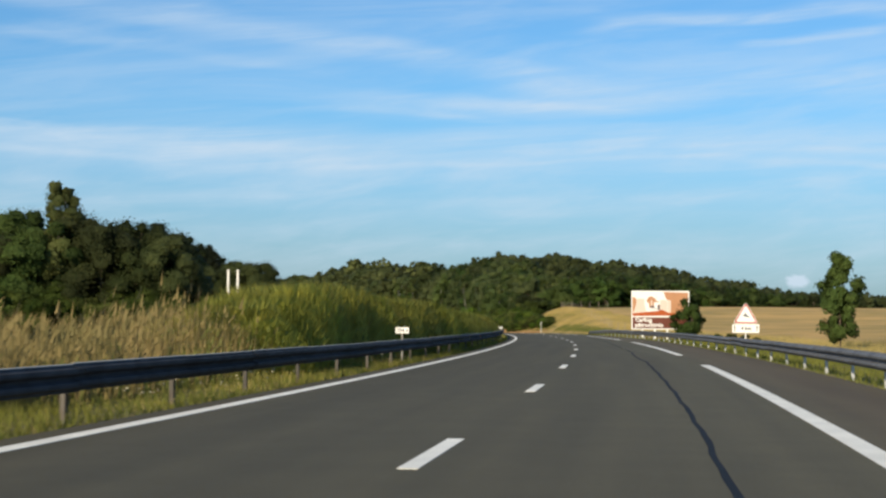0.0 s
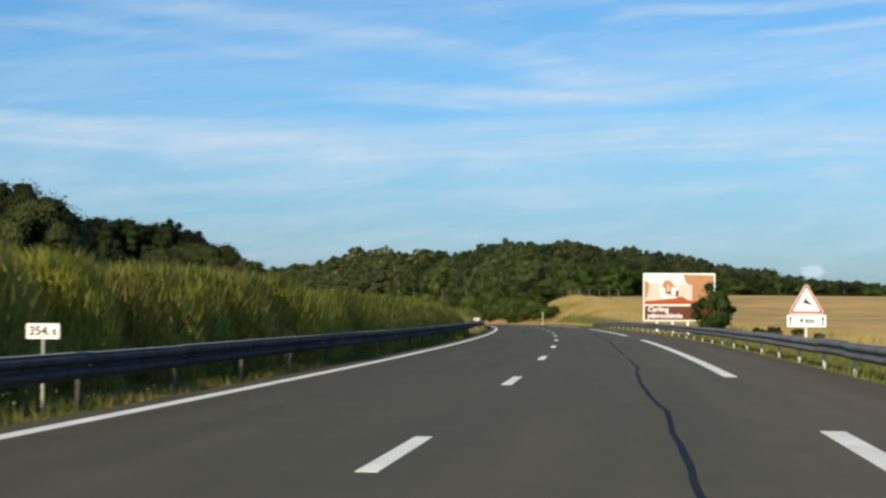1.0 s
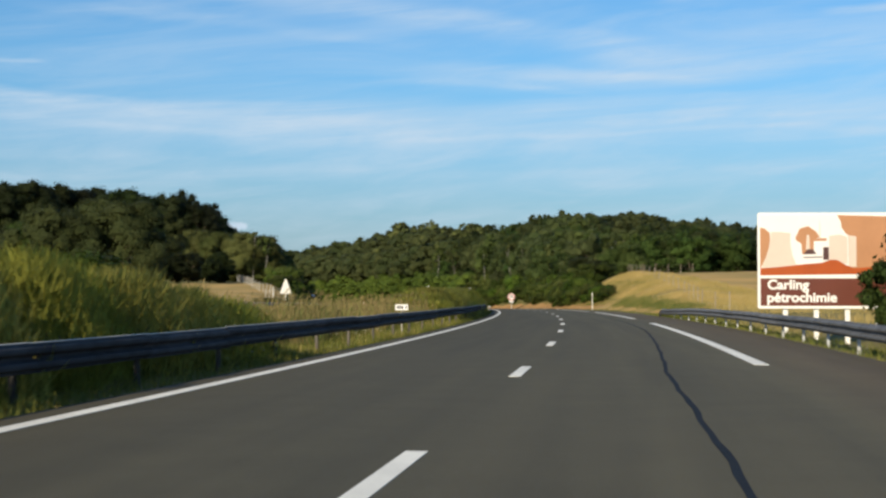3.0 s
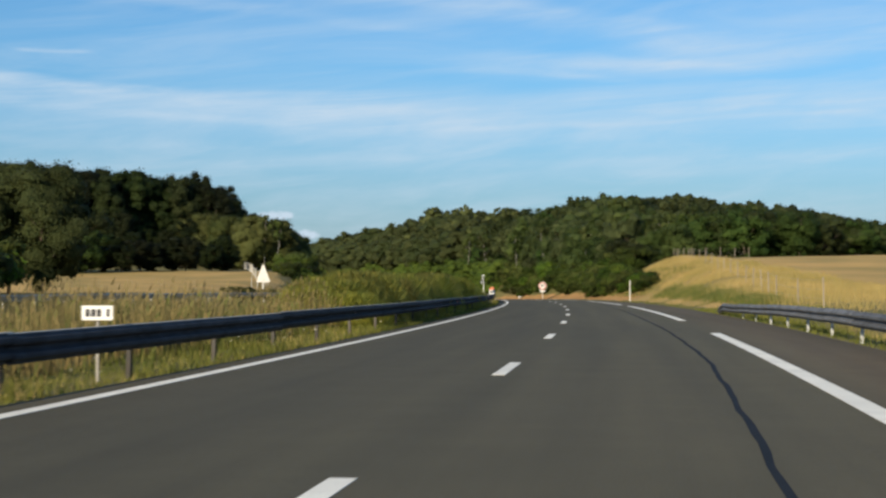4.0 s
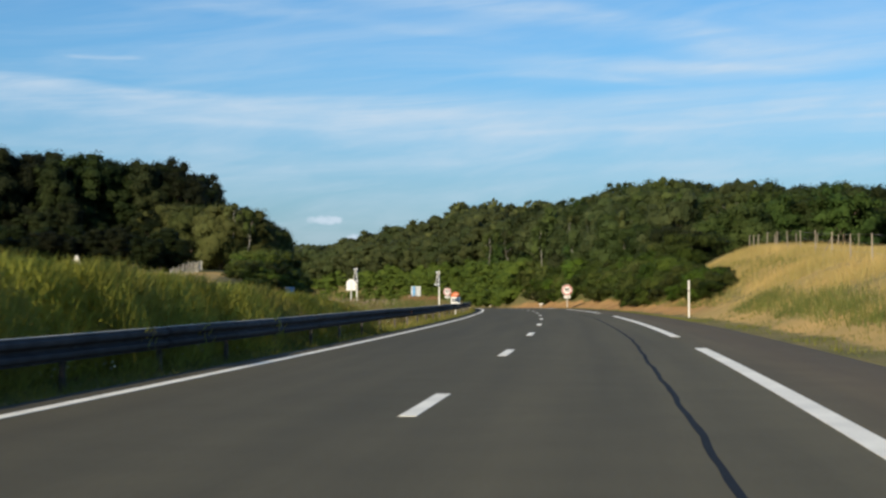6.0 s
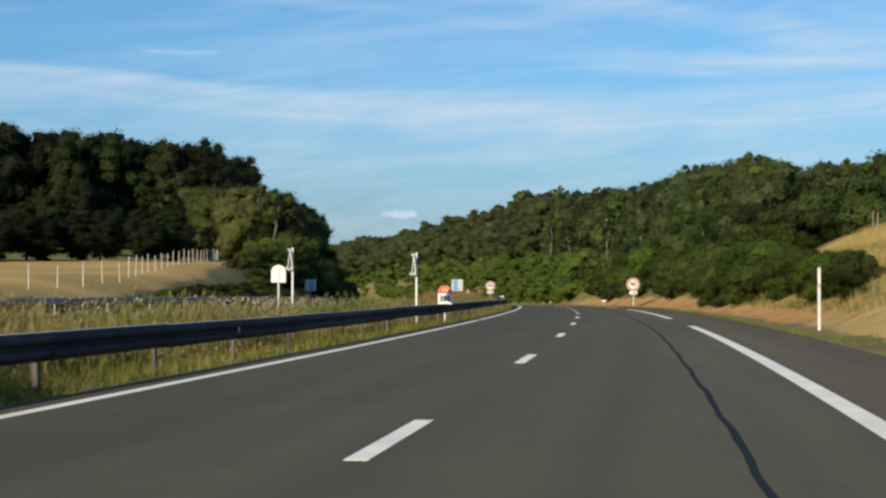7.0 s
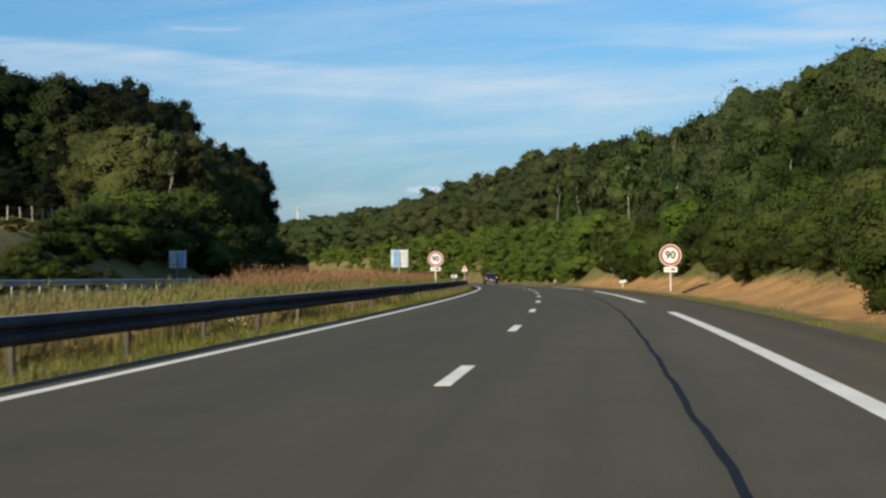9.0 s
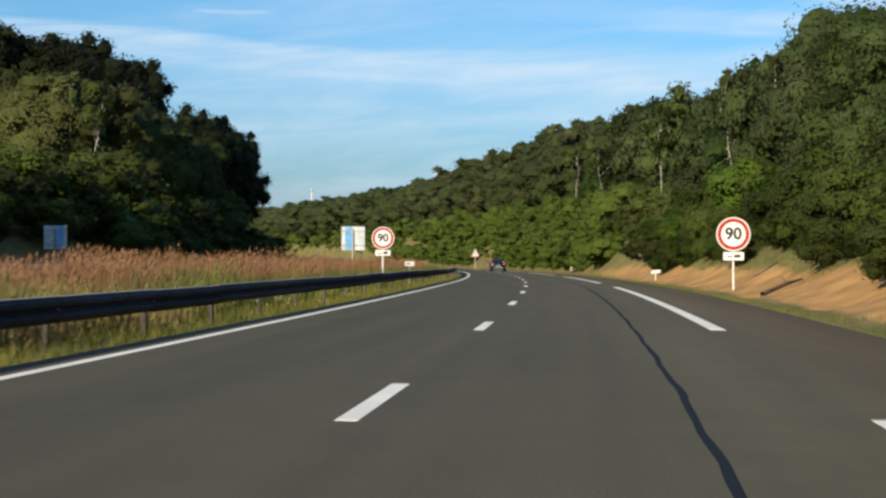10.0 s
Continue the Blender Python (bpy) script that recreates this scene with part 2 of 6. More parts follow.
# ---------------------------------------------------------------- materials
def material(name, base, rough=0.6, metal=0.0, scale=3.0, amount=0.25, fine=40.0, bump=0.2, second=None, spec=0.5,
             coords="Object", random_tint=0.0, random_value=0.0, stretch=(1, 1, 1), fine_amount=0.12, coat=0.0, relief=0.02):
    """Procedural paint, metal, wood or earth: a base colour with stains at one scale and grain at another."""
    m = bpy.data.materials.new(name)
    m.use_nodes = True
    t = m.node_tree
    p = t.nodes["Principled BSDF"]
    p.inputs["Roughness"].default_value, p.inputs["Metallic"].default_value = rough, metal
    p.inputs["Specular IOR Level"].default_value = spec
    p.inputs["Coat Weight"].default_value = coat
    tc = t.nodes.new("ShaderNodeTexCoord")
    mp = t.nodes.new("ShaderNodeMapping")
    mp.inputs["Scale"].default_value = stretch
    t.links.new(tc.outputs[coords], mp.inputs[0])
    big, small = t.nodes.new("ShaderNodeTexNoise"), t.nodes.new("ShaderNodeTexNoise")
    for n, sc in ((big, scale), (small, fine)):
        n.inputs["Scale"].default_value, n.inputs["Detail"].default_value = sc, 4
        t.links.new(mp.outputs[0], n.inputs["Vector"])
    if second is None:
        second = tuple(c * (1 - amount * 1.6) for c in base)
    r = t.nodes.new("ShaderNodeMapRange")
    r.inputs["From Min"].default_value, r.inputs["From Max"].default_value = 0.35, 0.68
    t.links.new(big.outputs[0], r.inputs["Value"])
    mix = t.nodes.new("ShaderNodeMix")
    mix.data_type = "RGBA"
    mix.inputs["A"].default_value, mix.inputs["B"].default_value = (*base, 1), (*second, 1)
    t.links.new(r.outputs[0], mix.inputs["Factor"])
    hsv = t.nodes.new("ShaderNodeHueSaturation")
    r2 = t.nodes.new("ShaderNodeMapRange")
    r2.inputs["From Min"].default_value, r2.inputs["From Max"].default_value = 0.3, 0.7
    r2.inputs["To Min"].default_value, r2.inputs["To Max"].default_value = 1 - fine_amount, 1 + fine_amount
    t.links.new(small.outputs[0], r2.inputs["Value"])
    t.links.new(r2.outputs[0], hsv.inputs["Value"])
    t.links.new(mix.outputs["Result"], hsv.inputs["Color"])
    if random_tint or random_value:
        oi = t.nodes.new("ShaderNodeObjectInfo")
        for key, w, mid in (("Hue", random_tint, 0.5), ("Saturation", random_value * 0.2, 1.05)):
            q = t.nodes.new("ShaderNodeMapRange")
            q.inputs["To Min"].default_value, q.inputs["To Max"].default_value = mid - w, mid + w
            t.links.new(oi.outputs["Random"], q.inputs["Value"])
            t.links.new(q.outputs[0], hsv.inputs[key])
        f = t.nodes.new("ShaderNodeMath")
        f.operation = "MULTIPLY"
        f.inputs[1].default_value = 7.31
        t.links.new(oi.outputs["Random"], f.inputs[0])
        g = t.nodes.new("ShaderNodeMath")
        g.operation = "FRACT"
        t.links.new(f.outputs[0], g.inputs[0])
        q = t.nodes.new("ShaderNodeMapRange")
        q.inputs["To Min"].default_value, q.inputs["To Max"].default_value = 1 - random_value, 1 + random_value
        t.links.new(g.outputs[0], q.inputs["Value"])
        mul = t.nodes.new("ShaderNodeMath")
        mul.operation = "MULTIPLY"
        t.links.new(q.outputs[0], mul.inputs[0])
        t.links.new(r2.outputs[0], mul.inputs[1])
        t.links.new(mul.outputs[0], hsv.inputs["Value"])
    t.links.new(hsv.outputs[0], p.inputs["Base Color"])
    if bump:
        b = t.nodes.new("ShaderNodeBump")
        b.inputs["Strength"].default_value, b.inputs["Distance"].default_value = bump, relief
        t.links.new(small.outputs[0], b.inputs["Height"])
        t.links.new(b.outputs[0], p.inputs["Normal"])
    return m


def leafy(name, base, second, through=0.25, tint=0.02, value=0.25, scale=0.35, grain=6.0):
    """Foliage: rough leaves that let some light through, uneven from clump to clump and tree to tree."""
    m = material(name, base, 0.65, second=second, scale=scale, fine=grain, bump=1.0 if grain != 6 else 0, relief=0.3, spec=0.2, random_tint=tint, random_value=value, fine_amount=0.3 if grain != 6 else 0.12)
    t = m.node_tree
    p, out = t.nodes["Principled BSDF"], t.nodes["Material Output"]
    tr = t.nodes.new("ShaderNodeBsdfTranslucent")
    t.links.new(p.inputs["Base Color"].links[0].from_socket, tr.inputs["Color"])
    mix = t.nodes.new("ShaderNodeMixShader")
    mix.inputs[0].default_value = through
    t.links.new(p.outputs[0], mix.inputs[1])
    t.links.new(tr.outputs[0], mix.inputs[2])
    t.links.new(mix.outputs[0], out.inputs[0])
    return m


M_LINE = material("line_paint", (0.90, 0.88, 0.78), 0.55, scale=1.2, amount=0.12, fine=60, bump=0.15, fine_amount=0.1)
M_SEAL = material("bitumen_seal", (0.012, 0.013, 0.016), 0.75, spec=0.15, scale=2, amount=0.2, fine=30, bump=0.25)
# the shade on the left rail's face is put into this dark base
M_SHADED_STEEL = material("galvanised_steel", (0.052, 0.055, 0.063), 0.8, metal=0.0, spec=0.10, scale=2.5, amount=0.22, fine=25, bump=0.06, second=(0.034, 0.034, 0.038), random_value=0.25)
_t = M_SHADED_STEEL.node_tree                # sun catching the top lip, painted as a light band
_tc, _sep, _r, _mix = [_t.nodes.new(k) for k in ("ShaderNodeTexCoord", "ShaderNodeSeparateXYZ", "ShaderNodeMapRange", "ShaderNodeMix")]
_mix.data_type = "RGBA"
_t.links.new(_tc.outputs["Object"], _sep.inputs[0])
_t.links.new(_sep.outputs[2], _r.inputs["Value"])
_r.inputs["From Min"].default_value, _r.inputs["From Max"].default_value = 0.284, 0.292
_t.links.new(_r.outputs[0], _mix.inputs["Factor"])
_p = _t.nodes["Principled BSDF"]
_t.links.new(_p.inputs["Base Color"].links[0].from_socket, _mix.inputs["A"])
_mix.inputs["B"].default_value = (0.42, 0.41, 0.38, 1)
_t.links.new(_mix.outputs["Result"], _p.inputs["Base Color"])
# lighter copy of the same steel, with the sun on the right rail put in
M_SUNLIT_STEEL = material("sunlit_galvanised_steel", (0.15, 0.155, 0.165), 0.6, metal=0.0, spec=0.2, scale=2.5, amount=0.22, fine=25, bump=0.06, second=(0.09, 0.092, 0.10), random_value=0.2)
M_POST = material("post_steel", (0.40, 0.39, 0.36), 0.6, metal=0.1, scale=5, amount=0.3, fine=30, bump=0.1, second=(0.3, 0.27, 0.23), random_value=0.15)
M_RAILPOST = material("dull_post_steel", (0.065, 0.060, 0.052), 0.65, metal=0.1, scale=5, amount=0.3, fine=30, bump=0.1, second=(0.06, 0.05, 0.04), random_value=0.6)
M_ZINC = material("weathered_zinc", (0.46, 0.47, 0.47), 0.55, metal=0.1, scale=3, amount=0.2, fine=20, bump=0.05)
M_WHITE = material("white_paint", (0.80, 0.795, 0.77), 0.45, scale=1.5, amount=0.03, fine=8, bump=0, fine_amount=0.015)
M_DIRTYWHITE = material("weathered_white_paint", (0.74, 0.73, 0.69), 0.55, scale=5, amount=0.16, fine=18, bump=0.06, fine_amount=0.08)
M_RED = material("red_sign_film", (0.42, 0.032, 0.022), 0.4, scale=3, amount=0.05, fine=8, bump=0, fine_amount=0.02)
M_BLACK = material("black_film", (0.02, 0.02, 0.024), 0.45, scale=6, amount=0.1, fine=20, bump=0)
M_ORANGE = material("orange_enamel", (0.66, 0.15, 0.03), 0.4, fine_amount=0.02, scale=3, amount=0.05, fine=8, bump=0)
M_ALU = material("sign_back_aluminium", (0.66, 0.70, 0.72), 0.5, metal=0.0, scale=2.5, amount=0.2, fine=20, bump=0.04)
M_BLUEFILM = material("blue_film", (0.18, 0.46, 0.82), 0.4, scale=3, amount=0.2, fine=20, bump=0)
M_BROWN = material("brown_sign_film", (0.125, 0.031, 0.016), 0.45, scale=1, amount=0.08, fine=6, bump=0, fine_amount=0.02)
M_RUST = material("burnt_orange_film", (0.40, 0.075, 0.006), 0.45, scale=1.0, amount=0.12, fine=6, bump=0, fine_amount=0.02)
M_TAN = material("tan_film", (0.43, 0.21, 0.10), 0.45, scale=1.0, amount=0.06, fine=6, bump=0, fine_amount=0.02)
M_CREAM = material("cream_film", (0.62, 0.52, 0.44), 0.45, scale=1.0, amount=0.03, fine=6, bump=0, fine_amount=0.015)
M_PALE = material("pale_film", (0.74, 0.72, 0.70), 0.45, scale=1.0, amount=0.015, fine=6, bump=0, fine_amount=0.01)
M_UMBER = material("umber_film", (0.08, 0.035, 0.03), 0.45, fine_amount=0.02, scale=3, amount=0.1, fine=20, bump=0)
M_WOOD = material("grey_fence_wood", (0.36, 0.31, 0.25), 0.8, scale=3, amount=0.3, fine=30, stretch=(1, 1, 0.15), bump=0.3, random_value=0.15)
M_CONCRETE = material("pale_concrete", (0.55, 0.53, 0.48), 0.85, scale=3, amount=0.2, fine=40, bump=0.3, random_value=0.1)
M_BARK = material("grey_brown_bark", (0.16, 0.12, 0.09), 0.9, scale=2, amount=0.35, fine=14, bump=0.6, stretch=(1, 1, 0.3))
M_BIRCH = material("birch_bark", (0.46, 0.44, 0.38), 0.75, scale=2.2, second=(0.10, 0.09, 0.08), fine=9, bump=0.3, stretch=(1, 1, 2.0))
M_LEAF = leafy("oak_leaves", (0.095, 0.127, 0.039), (0.049, 0.076, 0.023), 0.42, 0.024, 0.50, 0.35, 7.0)
M_BIRCHLEAF = leafy("birch_leaves", (0.120, 0.146, 0.046), (0.067, 0.094, 0.026), 0.38, 0.020, 0.45, 0.4, 8.0)
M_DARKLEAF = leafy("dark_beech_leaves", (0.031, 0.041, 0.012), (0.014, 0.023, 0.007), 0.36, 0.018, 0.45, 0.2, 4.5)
M_OLIVELEAF = leafy("olive_sallow_leaves", (0.112, 0.144, 0.052), (0.064, 0.092, 0.032), 0.40, 0.012, 0.32, 0.35, 8.0)
M_BUSHLEAF = leafy("bush_leaves", (0.118, 0.156, 0.034), (0.062, 0.095, 0.022), 0.42, 0.022, 0.45, 0.5, 9.0)
M_LIGHTLEAF = leafy("pale_willow_leaves", (0.128, 0.142, 0.046), (0.078, 0.096, 0.028), 0.40, 0.012, 0.2, 0.25, 8.0)
M_BROOM = leafy("broom_stems", (0.52, 0.49, 0.125), (0.36, 0.37, 0.085), 0.60, 0.015, 0.18, 0.5)
M_BANK = leafy("dry_bank_grass", (0.50, 0.37, 0.145), (0.32, 0.27, 0.085), 0.3, 0.0, 0.0, 0.25)
M_WEED = leafy("dry_weed_stems", (0.29, 0.215, 0.088), (0.15, 0.135, 0.048), 0.3, 0.0, 0.0, 0.4)
M_GREENWEED = leafy("green_weed_stems", (0.17, 0.18, 0.045), (0.09, 0.12, 0.03), 0.3, 0.0, 0.0, 0.4)
M_REDGRASS = leafy("reddish_seed_grass", (0.30, 0.155, 0.085), (0.25, 0.145, 0.066), 0.3, 0.0, 0.0, 0.3)
M_VERGE = leafy("verge_grass_blades", (0.20, 0.195, 0.038), (0.085, 0.11, 0.022), 0.3, 0.0, 0.0, 0.7)
M_SEEDHEAD = material("withered_seed_heads", (0.40, 0.29, 0.245), 0.8, scale=4, amount=0.2, fine=20, bump=0)
M_FLOWER = material("white_flower_heads", (0.52, 0.49, 0.36), 0.7, scale=6, amount=0.1, fine=20, bump=0)


def asphalt():
    m = material("asphalt", (0.090, 0.080, 0.046), 0.80, scale=1.1, amount=0.07, fine=55, bump=0.35, spec=0.30, fine_amount=0.18)
    t = m.node_tree
    p = t.nodes["Principled BSDF"]
    at = t.nodes.new("ShaderNodeAttribute")
    at.attribute_name = "lane"
    src = p.inputs["Base Color"].links[0].from_socket
    sep = t.nodes.new("ShaderNodeSeparateXYZ")
    t.links.new(at.outputs["Vector"], sep.inputs[0])
    # wheel tracks: slightly polished lengthwise bands, and long stains
    noise_n = t.nodes.new("ShaderNodeTexNoise")
    noise_n.inputs["Scale"].default_value, noise_n.inputs["Detail"].default_value = 1.0, 5
    mp = t.nodes.new("ShaderNodeMapping")
    mp.inputs["Scale"].default_value = (0.05, 1.6, 1)
    t.links.new(at.outputs["Vector"], mp.inputs[0])
    t.links.new(mp.outputs[0], noise_n.inputs["Vector"])
    r = t.nodes.new("ShaderNodeMapRange")
    r.inputs["From Min"].default_value, r.inputs["From Max"].default_value = 0.3, 0.7
    r.inputs["To Min"].default_value, r.inputs["To Max"].default_value = 0.84, 1.14
    t.links.new(noise_n.outputs[0], r.inputs["Value"])
    # tone rises across the road, darkest at the left edge, lightest at the shoulder
    lane = t.nodes.new("ShaderNodeMapRange")
    lane.inputs["From Min"].default_value, lane.inputs["From Max"].default_value = -3.8, 5.6
    lane.inputs["To Min"].default_value, lane.inputs["To Max"].default_value = 0.74, 1.18
    t.links.new(sep.outputs[1], lane.inputs["Value"])
    both = t.nodes.new("ShaderNodeMath")
    both.operation = "MULTIPLY"
    t.links.new(lane.outputs[0], both.inputs[0])
    t.links.new(r.outputs[0], both.inputs[1])
    hsv = t.nodes.new("ShaderNodeHueSaturation")
    t.links.new(both.outputs[0], hsv.inputs["Value"])
    t.links.new(src, hsv.inputs["Color"])
    worn = t.nodes.new("ShaderNodeMapRange")            # browner stone on the hard shoulder
    worn.inputs["From Min"].default_value, worn.inputs["From Max"].default_value = 3.2, 4.6
    t.links.new(sep.outputs[1], worn.inputs["Value"])
    shoulder = t.nodes.new("ShaderNodeMix")
    shoulder.data_type, shoulder.blend_type = "RGBA", "MULTIPLY"
    shoulder.inputs["B"].default_value = (1.16, 1.0, 0.95, 1)
    t.links.new(worn.outputs[0], shoulder.inputs["Factor"])
    t.links.new(hsv.outputs[0], shoulder.inputs["A"])
    t.links.new(shoulder.outputs["Result"], p.inputs["Base Color"])
    return m


M_ASPHALT = asphalt()


def soil():
    """The land: rough grass, with straw stubble and bare sandy earth where the attributes say so."""
    m = material("rough_grass_ground", (0.13, 0.125, 0.045), 0.9, scale=0.25, second=(0.20, 0.165, 0.07), fine=5, bump=0.7, spec=0.1, fine_amount=0.3)
    t = m.node_tree
    p = t.nodes["Principled BSDF"]
    cur = p.inputs["Base Color"].links[0].from_socket
    tc = t.nodes.new("ShaderNodeTexCoord")
    for attr, c1, c2, sc in (("stubble", (0.51, 0.335, 0.125), (0.30, 0.23, 0.085), 0.10), ("sand", (0.46, 0.27, 0.105), (0.28, 0.165, 0.068), 0.8)):
        at = t.nodes.new("ShaderNodeAttribute")
        at.attribute_name = attr
        n = t.nodes.new("ShaderNodeTexNoise")
        n.inputs["Scale"].default_value, n.inputs["Detail"].default_value = sc * 6, 5
        t.links.new(tc.outputs["Object"], n.inputs["Vector"])
        n2 = t.nodes.new("ShaderNodeTexNoise")
        n2.inputs["Scale"].default_value, n2.inputs["Detail"].default_value = sc, 6
        t.links.new(tc.outputs["Object"], n2.inputs["Vector"])
        add = t.nodes.new("ShaderNodeMath")
        add.operation = "ADD"
        t.links.new(at.outputs["Fac"], add.inputs[0])
        t.links.new(n.outputs[0], add.inputs[1])
        r = t.nodes.new("ShaderNodeMapRange")
        r.inputs["From Min"].default_value, r.inputs["From Max"].default_value = 0.85, 1.1
        t.links.new(add.outputs[0], r.inputs["Value"])
        col = t.nodes.new("ShaderNodeMix")
        col.data_type = "RGBA"
        col.inputs["A"].default_value, col.inputs["B"].default_value = (*c1, 1), (*c2, 1)
        r2 = t.nodes.new("ShaderNodeMapRange")
        r2.inputs["From Min"].default_value, r2.inputs["From Max"].default_value = 0.35, 0.65
        t.links.new(n2.outputs[0], r2.inputs["Value"])
        t.links.new(r2.outputs[0], col.inputs["Factor"])
        mix = t.nodes.new("ShaderNodeMix")
        mix.data_type = "RGBA"
        t.links.new(r.outputs[0], mix.inputs["Factor"])
        t.links.new(cur, mix.inputs["A"])
        t.links.new(col.outputs["Result"], mix.inputs["B"])
        cur = mix.outputs["Result"]
    t.links.new(cur, p.inputs["Base Color"])
    return m


M_SOIL = soil()


# ---------------------------------------------------------------- mesh tools
def mesh_from(name, verts, faces, mat, smooth_faces=False):
    me = bpy.data.meshes.new(name)
    me.from_pydata([tuple(map(float, v)) for v in verts], [], [tuple(map(int, f)) for f in faces])
    me.materials.append(mat)
    if smooth_faces:
        me.polygons.foreach_set("use_smooth", [True] * len(me.polygons))
    me.update()
    return me


def quads_mesh(name, v, mat, normals=None):
    """Many loose blades: v has the shape (n, corners, 3); normals, one a blade, round the shading off over a clump."""
    n, k = v.shape[:2]
    me = bpy.data.meshes.new(name)
    me.vertices.add(n * k)
    me.vertices.foreach_set("co", np.ascontiguousarray(v, dtype=np.float32).ravel())
    me.loops.add(n * k)
    me.loops.foreach_set("vertex_index", np.arange(n * k, dtype=np.int32))
    me.polygons.add(n)
    me.polygons.foreach_set("loop_start", np.arange(0, n * k, k, dtype=np.int32))
    me.materials.append(mat)
    me.update(calc_edges=True)
    if normals is not None:
        me.normals_split_custom_set(np.repeat(normals, k, axis=0).tolist())
    return me


def box(bm, sx, sy, sz, m=None, bevel=0.0):
    """A box of that size, centred, at the pose m, its edges rounded off."""
    r = bmesh.ops.create_cube(bm, size=1.0, matrix=(m or Matrix()) @ Matrix.Diagonal((sx, sy, sz, 1)))
    if bevel:
        es = list({e for v in r["verts"] for e in v.link_edges})
        bmesh.ops.bevel(bm, geom=es, offset=bevel, segments=2, affect="EDGES", profile=0.7)
    return bm


def tube(bm, r1, r2, length, m=None, seg=12, cap=True):
    """An upright round bar from the origin of m."""
    bmesh.ops.create_cone(bm, cap_ends=cap, segments=seg, radius1=r1, radius2=r2, depth=length, matrix=(m or Matrix()) @ Matrix.Translation((0, 0, length / 2)))
    return bm


def plate(bm, outline, depth, m=None):
    """A flat plate in the xz plane, from an outline of (x, z), its front at y = -depth / 2."""
    m = m or Matrix()
    f = [bm.verts.new(m @ Vector((x, -depth / 2, z))) for x, z in outline]
    b = [bm.verts.new(m @ Vector((x, depth / 2, z))) for x, z in outline]
    n = len(f)
    bm.faces.new(f)
    bm.faces.new(b[::-1])
    for i in range(n):
        j = (i + 1) % n
        bm.faces.new((f[j], f[i], b[i], b[j]))
    return bm


def ring(bm, r_out, r_in, depth, m=None, seg=48):
    m = m or Matrix()
    v = []
    for k in range(seg):
        c, s_ = math.cos(2 * math.pi * k / seg), math.sin(2 * math.pi * k / seg)
        v.append([bm.verts.new(m @ Vector((r * c, y, r * s_))) for r, y in ((r_out, -depth / 2), (r_in, -depth / 2), (r_in, depth / 2), (r_out, depth / 2))])
    for k in range(seg):
        p, q = v[k], v[(k + 1) % seg]
        for i in range(4):
            j = (i + 1) % 4
            bm.faces.new((p[i], p[j], q[j], q[i]))
    return bm


def disc_outline(r, seg=48, cx=0.0, cz=0.0):
    return [(cx + r * math.cos(2 * math.pi * k / seg), cz + r * math.sin(2 * math.pi * k / seg)) for k in range(seg)]


def rounded(w, h, r, seg=6, cx=0.0, cz=0.0):
    pts = []
    for qx, qz, a0 in ((w / 2 - r, h / 2 - r, 0), (-w / 2 + r, h / 2 - r, 90), (-w / 2 + r, -h / 2 + r, 180), (w / 2 - r, -h / 2 + r, 270)):
        for k in range(seg + 1):
            a_ = radians(a0 + 90 * k / seg)
            pts.append((cx + qx + r * math.cos(a_), cz + qz + r * math.sin(a_)))
    return pts


def finish(name, bm, mat, smooth_faces=False):
    bmesh.ops.recalc_face_normals(bm, faces=bm.faces)
    me = bpy.data.meshes.new(name)
    bm.to_mesh(me)
    bm.free()
    me.materials.append(mat)
    if smooth_faces:
        me.polygons.foreach_set("use_smooth", [True] * len(me.polygons))
    return me


def part(name, bm, mat, parent, label="", m=None, smooth_faces=False):
    """Links a bmesh, or a mesh, as ONE object under a thing or a part."""
    me = bm if isinstance(bm, bpy.types.Mesh) else finish(name, bm, mat, smooth_faces)
    ob = new(name, me)
    ob.parent = parent
    if m is not None:
        ob.matrix_basis = m
    if label:
        ob["label"] = label
    return ob


def thing(name, m, label, category, group="", kind=""):
    ob = new(name)
    ob.empty_display_size = 0.3
    ob.matrix_basis = m
    return tagged(ob, label, category, group, kind)


def lettering(name, text, height, mat, parent, m, bold=0.0, align="CENTER", squeeze=1.0):
    """Raised letters in the built-in font, facing -y of m."""
    cu = bpy.data.curves.new(name, "FONT")
    cu.body, cu.size, cu.align_x, cu.align_y = text, height / 0.70, align, "CENTER"
    cu.extrude, cu.offset, cu.resolution_u = 0.002, bold, 4
    tmp = bpy.data.objects.new("tmp", cu)
    scene.collection.objects.link(tmp)
    me = bpy.data.meshes.new_from_object(tmp.evaluated_get(bpy.context.evaluated_depsgraph_get()))
    bpy.data.objects.remove(tmp)
    bpy.data.curves.remove(cu)
    me.materials.clear()
    me.materials.append(mat)
    ob = new(name, me)
    ob.parent = parent
    ob.matrix_basis = m @ Matrix.Rotation(radians(90), 4, "X") @ Matrix.Diagonal((squeeze, 1, 1, 1))
    return ob


# ---------------------------------------------------------------- the land
def grid_sheet(name, s_list, d_list, height, mat):
    s_list, d_list = np.array(s_list, float), np.array(d_list, float)
    S, D = np.meshgrid(s_list, d_list, indexing="ij")
    v = spots(S.ravel(), D.ravel(), height(S.ravel(), D.ravel()))
    ns, nd = S.shape
    i = np.arange(ns * nd).reshape(ns, nd)
    f = np.stack([i[:-1, :-1], i[:-1, 1:], i[1:, 1:], i[1:, :-1]], -1).reshape(-1, 4)
    return mesh_from(name, v, f, mat, True), S.ravel(), D.ravel()


